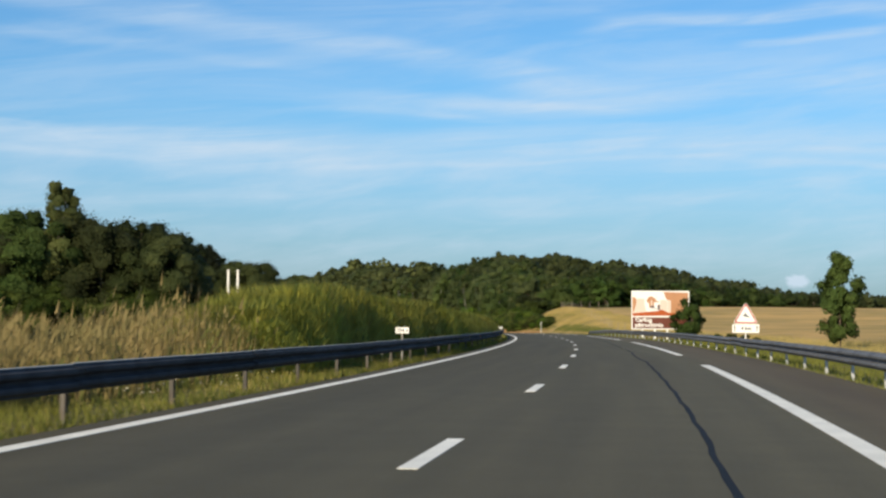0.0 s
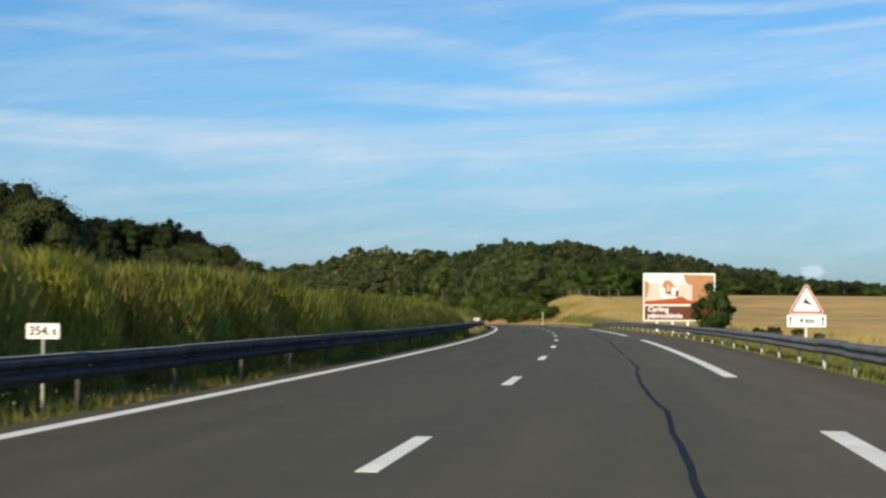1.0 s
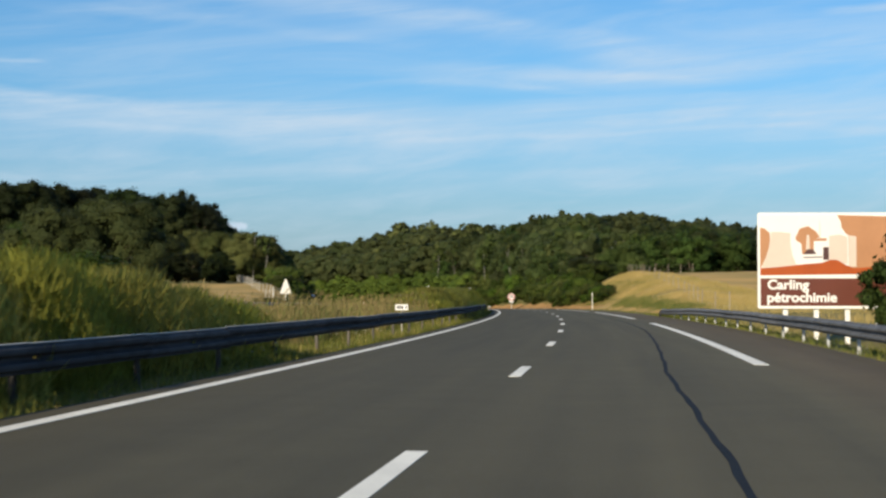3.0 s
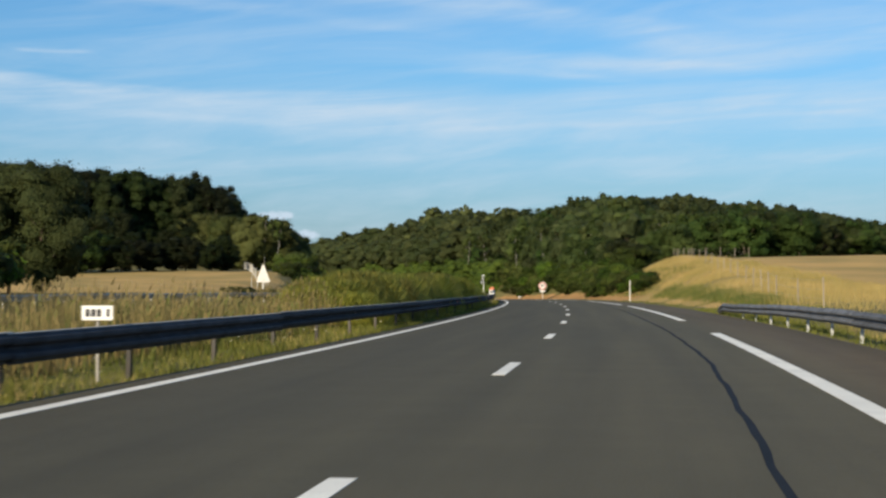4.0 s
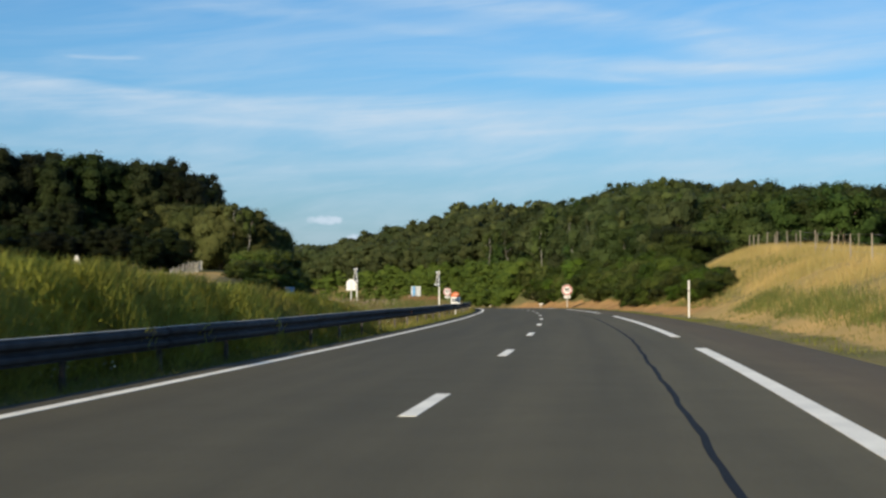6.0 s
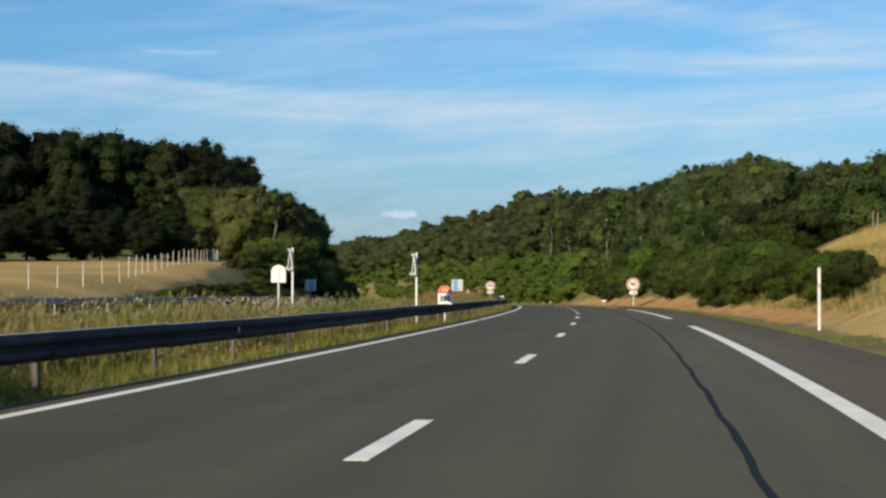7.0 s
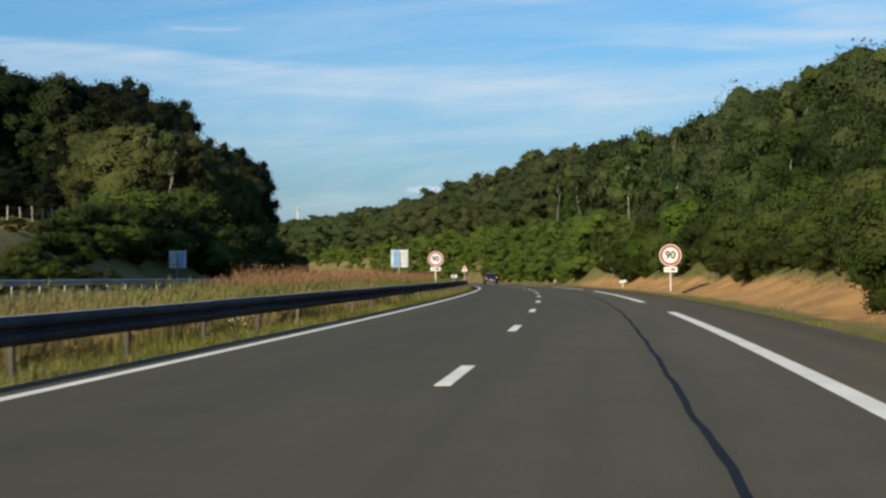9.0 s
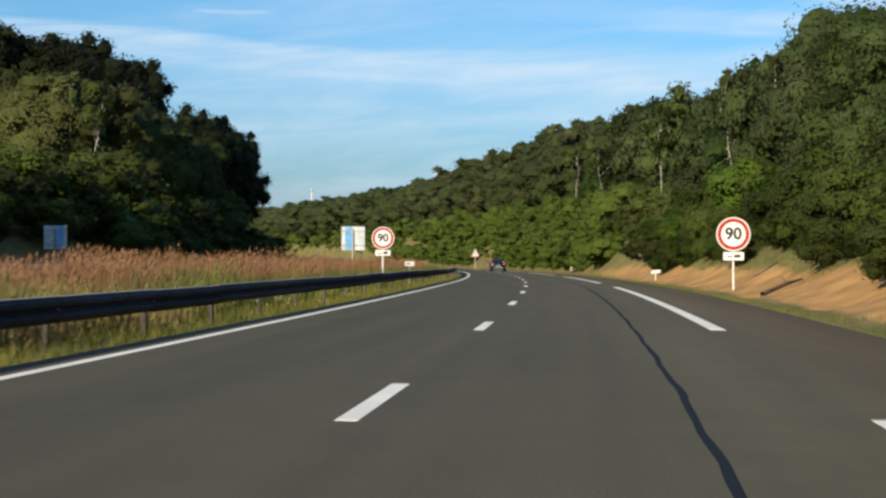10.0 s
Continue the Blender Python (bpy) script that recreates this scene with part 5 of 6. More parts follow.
mixed = lambda a_, b_: (lambda s, d: np.clip(0.55 + 0.8 * lump(s, d, 2.6, a_) + b_, 0.06, 1))
not_broom = lambda s, d: np.where(((s > 36) & (s < 64)) | ((s > 158) & (s < 214)), 0.25, np.where((s > 64) & (s < 113), 0.5, 1.0)) * np.clip(0.6 + 0.6 * lump(s, d, 2.4, 3.0), 0.1, 1)
field_of("dry_weeds", 120000, (10, 232), (-10.2, -5.5), (0.45, 1.2), 0.011, M_WEED, "tall dry straw-coloured weeds behind the guard rail", "weeds", 41, patch=not_broom, heads=0.028)
field_of("dry_weeds", 16000, (8, 52), (-10.4, -6.2), (0.8, 1.45), 0.012, M_WEED, "tall brown seeding weeds behind the guard rail", "weeds", 51, heads=0.035)
field_of("dry_weeds", 85000, (256, 322), (-9.8, -4.9), (0.3, 0.78), 0.010, M_WEED, "tall dry straw-coloured weeds in the strip between the two roads", "weeds", 62, patch=mixed(1.4, 0.1), heads=0.022)
field_of("dry_weeds", 26000, (226, 270), (-10.0, -4.9), (0.25, 0.75), 0.010, M_WEED, "dry straw-coloured weeds between the two roads", "weeds", 54, patch=not_broom, heads=0.026)
field_of("dry_weeds", 420, (16, 37), (-9.6, -6.0), (1.2, 1.75), 0.014, M_WEED, "single tall weed stalks with brown seed heads", "weeds", 59, heads=0.06)
field_of("green_weeds", 90000, (10, 330), (-10.2, -5.3), (0.35, 0.95), 0.012, M_GREENWEED, "tall green weeds behind the guard rail", "weeds", 42, patch=mixed(2.0, 0.0), lean=0.25, heads=0.03)
field_of("green_weeds", 60000, (222, 300), (-10.0, -5.0), (0.22, 0.66), 0.013, M_GREENWEED, "dark green weeds in patches between the two roads", "weeds", 61, patch=lambda s, d: np.clip(0.5 + 0.9 * lump(s, d, 4.2, 3.1), 0.05, 1), lean=0.3, heads=0.02)
field_of("seed_grass", 80000, (310, 430), (-10.4, -6.9), (0.85, 1.3), 0.007, M_REDGRASS, "reddish tall seeding grass between the two roads", "grass", 43, patch=mixed(5.0, 0.35), heads=0.022)
field_of("green_weeds", 46000, (292, 430), (-9.6, -5.0), (0.4, 0.95), 0.014, M_GREENWEED, "fresh green grass below the seed heads", "grass", 53, patch=mixed(5.6, 0.3), lean=0.3)
field_of("verge_grass", 130000, (8, 400), (-5.7, -3.92), (0.07, 0.26), 0.0075, M_VERGE, "short green and yellow verge grass under the guard rail", "grass", 44, lean=0.3)
open_by_board = lambda s, d: np.where((s > 120) & (s < 152) & (d > 6.2) & (d < 11), 0.25, 1.0)
field_of("verge_grass", 50000, (20, 190), (5.68, 9.5), (0.06, 0.26), 0.011, M_VERGE, "thin yellow-green verge grass beside the hard shoulder", "grass", 45, lean=0.3, patch=open_by_board)
field_of("verge_grass", 9000, (176, 240), (5.9, 8.6), (0.06, 0.2), 0.012, M_VERGE, "short green grass over the sandy strip", "grass", 56, patch=mixed(7.2, -0.2), lean=0.35)
field_of("verge_grass", 16000, (235, 420), (5.66, 6.25), (0.04, 0.14), 0.007, M_VERGE, "thin green grass line at the edge of the asphalt", "grass", 46, lean=0.3)
field_of("bank_grass", 110000, (185, 292), (8.2, 18), (0.2, 0.62), 0.0065, M_BANK, "dry yellow grass on the cut bank", "grass", 47, patch=lambda s, d: mixed(1.0, 0.1)(s, d) * ramp(d, (8.2, 0.1), (9.4, 0.5), (10.5, 1)), lean=0.3)
field_of("green_weeds", 12000, (250, 292), (8.0, 13.0), (0.25, 0.6), 0.010, M_GREENWEED, "tall green weeds on the cut bank", "weeds", 57, patch=mixed(1.2, 0.0), lean=0.35)
field_of("green_weeds", 30000, (186, 240), (7.6, 11.0), (0.2, 0.55), 0.010, M_GREENWEED, "green weeds along the foot of the dry cut bank", "weeds", 55, patch=lambda s, d: mixed(4.2, 0.2)(s, d) * np.exp(-((d - 8.7) / 0.75) ** 2), lean=0.35)
field_of("field_edge_grass", 52000, (20, 190), (8.5, 17), (0.2, 0.55), 0.0075, M_BANK, "dry pale grass along the edge of the straw field", "grass", 48, patch=lambda s, d: mixed(3.5, 0.0)(s, d) * np.where((s > 118) & (s < 152) & (d < 12), 0.05, 1.0), lean=0.3)
field_of("dry_verge_grass", 60000, (8, 400), (-5.9, -4.0), (0.08, 0.30), 0.0045, M_BANK, "yellowed seeding grass under the guard rail", "grass", 60, lean=0.25, patch=lambda s, d: mixed(8.1, -0.05)(s, d) * np.where((s > 62) & (s < 116) | (s > 152) & (s < 222), 0.1, 0.55), heads=0.008)
rng = np.random.default_rng(50)
s_, d_ = rng.uniform(8, 330, 9000), rng.uniform(-5.6, -4.0, 9000)
keep = np.clip(0.05 + 0.7 * lump(s_, d_, 2.6, 6.0), 0, 1) > rng.uniform(0, 1, 9000)
s_, d_ = s_[keep], d_[keep]
top = spots(s_, d_, land(s_, d_) + rng.uniform(0.16, 0.36, len(s_)))
u_, v_ = rng.normal(size=(2, len(s_), 3))
u_ *= 0.016 / np.linalg.norm(u_, axis=1)[:, None]
v_ *= 0.016 / np.linalg.norm(v_, axis=1)[:, None]
tagged(new("flower_heads", quads_mesh("flower_heads", np.stack([top - u_, top - v_, top + u_, top + v_], 1), M_FLOWER)), "small pale flower heads in the verge grass", "flowers", kind="stuff")
rng = np.random.default_rng(58)
s_, d_ = rng.uniform(232, 254, 4500), rng.uniform(-9.8, -6.4, 4500)
keep = np.clip(0.1 + 1.1 * lump(s_, d_, 1.8, 2.0), 0, 1) > rng.uniform(0, 1, 4500)
s_, d_ = s_[keep], d_[keep]
top = spots(s_, d_, land(s_, d_) + rng.uniform(0.4, 0.85, len(s_)))
u_, v_ = rng.normal(size=(2, len(s_), 3))
u_ *= 0.03 / np.linalg.norm(u_, axis=1)[:, None]
v_ *= 0.03 / np.linalg.norm(v_, axis=1)[:, None]
tagged(new("flower_heads", quads_mesh("flower_heads", np.stack([top - u_, top - v_, top + u_, top + v_], 1), M_SEEDHEAD)), "pale withered flower heads of tall weeds between the roads", "flowers", kind="stuff")
field_of("bank_grass", 9000, (240, 420), (6.4, 9.4), (0.06, 0.2), 0.006, M_BANK, "sparse dry tufts on the sandy foot of the bank", "grass", 52, patch=mixed(6.5, -0.35), lean=0.4)
field_of("bank_grass", 42000, (285, 440), (8.6, 12.5), (0.12, 0.4), 0.007, M_GREENWEED, "green and yellow weeds at the foot of the wood", "weeds", 49, patch=mixed(2.5, 0.0), lean=0.35)

for obs, used in [*TREES.values(), ([b_[0] for b_ in brooms], [b_[1] for b_ in brooms])]:      # patterns that were not planted
    for ob, planted in zip(obs, used):
        if not planted:
            for o in (*ob.children_recursive, ob):
                bpy.data.objects.remove(o)

# a thin row of bushes closes the grass slope past the dark wood
RB = random.Random(77)
for k in range(24):
    sc = RB.uniform(0.75, 1.1) * ramp(354 + k * 1.6, (354, 0.3), (366, 0.4), (376, 0.8))
    plant("shrub", 354 + k * 1.6 + RB.uniform(-0.8, 0.8), -27.9 - (k % 2) * 1.9 - RB.uniform(0, 0.6), sc, "shrubs below the dark wood", rot=RB.uniform(0, 6.28), widen=1.5)

# ---------------------------------------------------------------- signs
def sign_post(parent, height, radius=0.04, x=0.0, y=0.05, mat=None, sunk=0.3):
    b = bmesh.new()
    tube(b, radius, radius, height + sunk, Matrix.Translation((x, y, -sunk)), 14)
    bmesh.ops.bevel(b, geom=[e_ for e_ in b.edges if all(abs(v_.co.z - height) < 1e-4 for v_ in e_.verts)], offset=radius * 0.3, segments=2, affect="EDGES")
    return part("post", b, mat or M_DIRTYWHITE, parent)


def clamps(parent, zs, x=0.0, radius=0.04):
    for z in zs:
        b = bmesh.new()
        box(b, radius * 2.9, 0.07, 0.035, Matrix.Translation((x, 0.045, z)), 0.006)
        part("clamp", b, M_POST, parent)


def speed_sign(s, d, centre, dia, panel_w, panel_h, rot=0.0, label="", tilt=0.0):
    """Round 90 limit on a post, with a small plate below."""
    sign = thing("speed_limit_sign", stand(s, d, 0, rot) @ pose(0, 0, 0, 0, tilt, 0), label, "traffic sign", "speed limit signs")
    up = centre - float(land(s, d))
    sign_post(sign, up + dia * 0.3)
    clamps(sign, (up + dia * 0.22, up - dia * 0.22))
    m = Matrix.Translation((0, -0.02, up))
    b = bmesh.new()
    plate(b, disc_outline(dia / 2), 0.03, m)
    face = part("disc", b, M_WHITE, sign)
    b = bmesh.new()
    ring(b, dia * 0.46, dia * 0.36, 0.008, Matrix.Translation((0, -0.038, up)))
    part("red_ring", b, M_RED, face, "red ring")
    b = bmesh.new()
    ring(b, dia / 2, dia * 0.485, 0.04, Matrix.Translation((0, -0.02, up)))
    part("rim", b, M_DIRTYWHITE, face)
    lettering("numeral", "90", dia * 0.34, M_BLACK, face, Matrix.Translation((0, -0.038, up)), bold=dia * 0.013)
    pz = up - dia / 2 - panel_h / 2 - 0.03
    b = bmesh.new()
    plate(b, rounded(panel_w, panel_h, 0.04, cz=pz), 0.03, Matrix.Translation((0, -0.02, 0)))
    low = part("plate", b, M_WHITE, sign, "small white plate with a dark pictogram bar")
    b = bmesh.new()
    plate(b, [(-panel_w * 0.36, pz - 0.035), (-panel_w * 0.05, pz - 0.035), (-panel_w * 0.05, pz + 0.0), (-panel_w * 0.30, pz + 0.0)], 0.006, Matrix.Translation((0, -0.037, 0)))
    part("bar", b, M_BLACK, low)
    b = bmesh.new()
    plate(b, [(0.0, pz - 0.045), (panel_w * 0.33, pz - 0.045), (panel_w * 0.33, pz + 0.055), (panel_w * 0.06, pz + 0.055)], 0.006, Matrix.Translation((0, -0.037, 0)))
    part("bar", b, M_BLACK, low)
    return sign


speed_sign(348.6, 7.15, 1.95, 1.17, 0.70, 0.28, 2, "red and white round 90 sign on a pale post, sandy bank", -1.0)
speed_sign(357.0, -5.7, 1.86, 0.90, 0.60, 0.22, 4, "red and white round 90 sign on a post behind the rail")


def triangle(w, h, r=0.08, cz=0.0):
    """Upright triangle with rounded corners, its base centred on cz."""
    pts = []
    for (x, z), a0 in (((w / 2 - r * 1.6, cz + r), -90), ((0, cz + h - r * 1.9), 30), ((-w / 2 + r * 1.6, cz + r), 150)):
        for k in range(7):
            a_ = radians(a0 + 120 * k / 6)
            pts.append((x + r * math.cos(a_), z + r * math.sin(a_)))
    return pts


def warning_sign(s, d, low, w, h, label, panel=True, rot=0.0, backwards=False):
    sign = thing("warning_sign", stand(s, d, 0, rot), label, "traffic sign", "triangular warning signs")
    z0 = low - float(land(s, d))
    sign_post(sign, z0 + h * 0.7, 0.045)
    b = bmesh.new()
    plate(b, triangle(w, h, 0.09, z0), 0.03, Matrix.Translation((0, -0.02, 0)))
    face = part("triangle", b, M_WHITE if not backwards else M_DIRTYWHITE, sign)
    if backwards:
        clamps(sign, (z0 + 0.15, z0 + h * 0.6))
        return sign
    out, inn = triangle(w * 0.94, h * 0.94, 0.07, z0 + h * 0.022), triangle(w * 0.79, h * 0.79, 0.04, z0 + h * 0.075)
    b = bmesh.new()
    fo, fi = [[b.verts.new((x, -0.039, z)) for x, z in o_] for o_ in (out, inn)]
    bo, bi = [[b.verts.new((x, -0.033, z)) for x, z in o_] for o_ in (out, inn)]
    n_ = len(fo)
    for k in range(n_):
        j = (k + 1) % n_
        b.faces.new((fo[k], fo[j], fi[j], fi[k]))
        b.faces.new((bo[j], bo[k], fo[k], fo[j]))
        b.faces.new((fi[k], fi[j], bi[j], bi[k]))
    part("red_border", b, M_RED, face, "red border")
    # the pictogram, as a plain slanted shape
    b = bmesh.new()
    zc = z0 + h * 0.33
    k_ = w / 1.3
    plate(b, [(-0.17 * k_, zc + 0.05 * k_), (-0.06 * k_, zc + 0.10 * k_), (-0.05 * k_, zc + 0.24 * k_), (0.02 * k_, zc + 0.11 * k_), (0.12 * k_, zc + 0.03 * k_), (0.22 * k_, zc - 0.06 * k_), (0.10 * k_, zc - 0.03 * k_), (-0.04 * k_, zc + 0.0 * k_)], 0.006, Matrix.Translation((0, -0.037, 0)))
    part("pictogram", b, M_BLACK, face, "plain black slanted shape")
    if panel:
        ph = 0.46
        pz = z0 - ph / 2 - 0.03
        b = bmesh.new()
        plate(b, rounded(w * 1.09, ph, 0.05, cz=pz), 0.03, Matrix.Translation((0, -0.02, 0)))
        low_ = part("distance_plate", b, M_WHITE, sign, "white distance plate with two arrows")
        lettering("distance", "4 km", 0.19, M_BLACK, low_, Matrix.Translation((0.02, -0.037, pz)), bold=0.007)
        for x in (-0.50 * w * 0.9, 0.50 * w * 0.9):
            b = bmesh.new()
            plate(b, [(x - 0.02, pz - 0.16), (x + 0.02, pz - 0.16), (x + 0.02, pz + 0.06), (x + 0.06, pz + 0.06), (x, pz + 0.17), (x - 0.06, pz + 0.06), (x - 0.02, pz + 0.06)], 0.006, Matrix.Translation((0, -0.037, 0)))
            part("arrow", b, M_BLACK, low_)
    return sign


warning_sign(93.0, 9.2, 1.08, 1.32, 1.15, "white red-edged warning triangle over a distance plate by the field", True, 3)
warning_sign(576.0, 6.0, 2.1, 1.5, 1.45, "small far warning triangle on the outside of the bend", False, 6)
warning_sign(256.6, -24.3, 1.6, 1.3, 1.62, "pale back of a triangular sign beyond the opposite road", False, 0, True)


def distance_plate(s, d, top, text):
    """White kilometre plate on a thin post just behind the rail."""
    sign = thing("kilometre_plate", stand(s, d, 0, 3), "small white kilometre plate on a thin post behind the rail", "road marker", "kilometre plates")
    t_ = top - float(land(s, d))
    sign_post(sign, t_ - 0.02, 0.018, y=0.02, mat=M_POST)
    b = bmesh.new()
    plate(b, rounded(0.36, 0.165, 0.012, 3, cz=t_ - 0.085), 0.012)
    face = part("plate", b, M_WHITE, sign)
    if not text:
        for x, w_ in ((-0.11, 0.05), (-0.045, 0.05), (0.02, 0.05), (0.125, 0.035)):
            b = bmesh.new()
            box(b, w_, 0.004, 0.085, Matrix.Translation((x, -0.008, t_ - 0.085)))
            part("bar", b, M_BLACK, face)
    if text:
        lettering("numeral", text[0], 0.095, M_BLACK, face, Matrix.Translation((-0.035, -0.008, t_ - 0.085)), bold=0.003)
        lettering("numeral", text[1], 0.065, M_BLACK, face, Matrix.Translation((0.125, -0.008, t_ - 0.098)), bold=0.002)
    return sign


distance_plate(49.2, -4.5, 0.90, ("354.", "8"))
distance_plate(133.2, -4.5, 0.80, None)
distance_plate(356.6, -4.6, 0.93, None)


def kilometre_stone(s, d, top, w, h, front, label):
    stone = thing("kilometre_marker", stand(s, d, 0, 3), label, "road marker", "kilometre markers")
    t_ = top - float(land(s, d))
    sign_post(stone, t_ - 0.12, 0.03, y=0.045, mat=M_DIRTYWHITE)
    r_ = w / 2
    arc_ = [(r_ * math.cos(radians(a_)), t_ - r_ * 0.92 + r_ * 0.92 * math.sin(radians(a_))) for a_ in range(0, 181, 9)]
    b = bmesh.new()
    plate(b, [(-w / 2, t_ - h), (w / 2, t_ - h), *arc_], 0.04)
    body = part("plate", b, M_WHITE, stone)
    if front:
        b = bmesh.new()
        cut = t_ - h * 0.42
        plate(b, [(-w / 2 + 0.004, cut), (w / 2 - 0.004, cut), *[(x * 0.985, z - 0.004) for x, z in arc_ if z > cut]], 0.006, Matrix.Translation((0, -0.0225, 0)))
        part("cap", b, M_ORANGE, body, "orange rounded cap")
        for x in (-0.055, 0.055):
            b = bmesh.new()
            box(b, 0.07, 0.006, 0.075, Matrix.Translation((x, -0.027, t_ - h * 0.22)), 0)
            part("route_bar", b, M_CREAM, body)
        lettering("numeral", "355", h * 0.29, M_BLACK, body, Matrix.Translation((0, -0.022, t_ - h * 0.71)), bold=0.009)
    else:
        b = bmesh.new()
        box(b, 0.035, 0.03, h * 0.75, Matrix.Translation((0, -0.033, t_ - h * 0.55)), 0.006)
        part("back_rib", b, M_DIRTYWHITE, body)
    return stone


kilometre_stone(256.2, -4.34, 1.18, 0.47, 0.62, True, "white kilometre marker with orange rounded cap behind the rail")
kilometre_stone(253.7, -9.5, 1.82, 0.47, 0.56, False, "pale back of a rounded kilometre marker on a post")


M_DARKBACK = material("dark_sign_back", (0.05, 0.055, 0.06), 0.6, scale=4, amount=0.2, fine=20, bump=0.05)


def lamp_sign(s, d, top, label, rot):
    """A triangular sign with corner lamps, seen nearly edge-on."""
    sign = thing("flashing_warning_sign", stand(s, d, 0, 0), label, "traffic sign", "flashing warning signs")
    t_ = top - float(land(s, d))
    b = bmesh.new()
    box(b, 0.055, 0.055, t_ + 0.3, Matrix.Translation((0, 0, (t_ - 0.3) / 2)), 0.012)
    part("post", b, M_WHITE, sign)
    m = Matrix.Rotation(radians(rot), 4, "Z")
    b = bmesh.new()
    plate(b, triangle(0.82, 0.74, 0.05, t_ - 0.76), 0.035, m @ Matrix.Translation((0, -0.06, 0)))
    face = part("triangle", b, M_DARKBACK, sign)
    b = bmesh.new()
    for (x0, z0), (x1, z1) in (((-0.38, t_ - 0.73), (0, t_ - 0.04)), ((0.38, t_ - 0.73), (0, t_ - 0.04)), ((-0.38, t_ - 0.73), (0.38, t_ - 0.73))):
        p, q = m @ Vector((x0, -0.085, z0)), m @ Vector((x1, -0.085, z1))
        limb(b, p, q, 0.018, 0.018, 6)
    part("edge_frame", b, M_WHITE, face, "white rounded frame")
    for x, z in ((-0.33, t_ - 0.69), (0.33, t_ - 0.69), (0, t_ - 0.08)):
        b = bmesh.new()
        tube(b, 0.05, 0.045, 0.07, m @ Matrix.Translation((x, -0.09, z)) @ Matrix.Rotation(radians(90), 4, "X"), 12)
        part("lamp", b, M_ALU, face, "clear warning lamp")
    return sign


lamp_sign(254.2, -5.08, 2.24, "white post with a lamp-cornered warning triangle turned sideways", -74)
lamp_sign(255.6, -9.4, 2.43, "white post with a grey-backed lamp triangle turned sideways", -66)


def board_back(s, d, centre, w, h, label, blue):
    """Back of a direction board on two legs; one blue strip paints in the mirrored sky."""
    sign = thing("direction_board", stand(s, d, 0, 6), label, "traffic sign", "boards for the opposite road")
    z_ = centre - float(land(s, d))
    sign_post(sign, z_ + h * 0.4, 0.045, x=-0.02, y=-0.06, mat=M_POST)
    b = bmesh.new()
    plate(b, rounded(w, h, 0.03, 3, cz=z_), 0.035)
    face = part("panel", b, M_ALU, sign)
    b = bmesh.new()
    plate(b, [(-w * 0.34, z_ - h * 0.48), (-w * 0.04, z_ - h * 0.48), (-w * 0.04, z_ + h * 0.48), (-w * 0.34, z_ + h * 0.48)] if blue < 0 else [(-w * 0.02, z_ - h * 0.48), (w * 0.34, z_ - h * 0.48), (w * 0.40, z_ + h * 0.48), (0.02, z_ + h * 0.48)], 0.006, Matrix.Translation((0, -0.021, 0)))
    part("strip", b, M_BLUEFILM, face, "blue strip for the sky mirrored in the metal")
    for z in (-0.3, 0.3):
        b = bmesh.new()
        box(b, w * 0.96, 0.03, 0.04, Matrix.Translation((0, -0.035, z_ + z * h)), 0.006)
        part("rail", b, M_POST, face)
    return sign


board_back(377.7, -9.0, 2.15, 1.22, 1.25, "grey back of a road board with a blue strip for the sky mirrored in the metal", -1)
board_back(377.9, -24.9, 2.1, 1.2, 1.25, "grey and blue road board beside the opposite road", 1)


def marker_post(s, d, height, label, w=0.09):
    post = thing("marker_post", stand(s, d, 0, 2), label, "marker post", "white marker posts")
    b = bmesh.new()
    box(b, w, w * 0.7, height + 0.3, Matrix.Translation((0, 0, (height - 0.3) / 2)), 0.012)
    part("shaft", b, M_DIRTYWHITE, post)
    b = bmesh.new()
    box(b, w * 1.05, w * 0.75, 0.10, Matrix.Translation((0, 0, height * 0.72)), 0.004)
    part("band", b, M_POST, post, "grey band")
    b = bmesh.new()
    box(b, w * 0.6, w * 0.4, 0.08, Matrix.Translation((0.05, -0.03, height * 0.33)), 0.01)
    part("bracket", b, M_POST, post)
    return post


marker_post(247.0, 6.75, 1.72, "tall white marker post on the sandy verge", 0.075)
marker_post(452.0, 7.2, 1.7, "far pale marker post at the foot of the wood")
marker_post(47.2, -8.85, 2.45, "one of two tall white posts among the weeds", 0.055)
marker_post(47.35, -8.63, 2.45, "one of two tall white posts among the weeds", 0.055)

low_plate = thing("verge_plate", stand(378.0, 6.9, 0, 8), "small white slanted plate on a short post, sandy verge", "road marker")
sign_post(low_plate, 0.5, 0.03, y=0.03)
b = bmesh.new()
plate(b, [(-0.26, 0.36), (0.22, 0.42), (0.28, 0.58), (-0.22, 0.54)], 0.03)
part("plate", b, M_WHITE, low_plate)


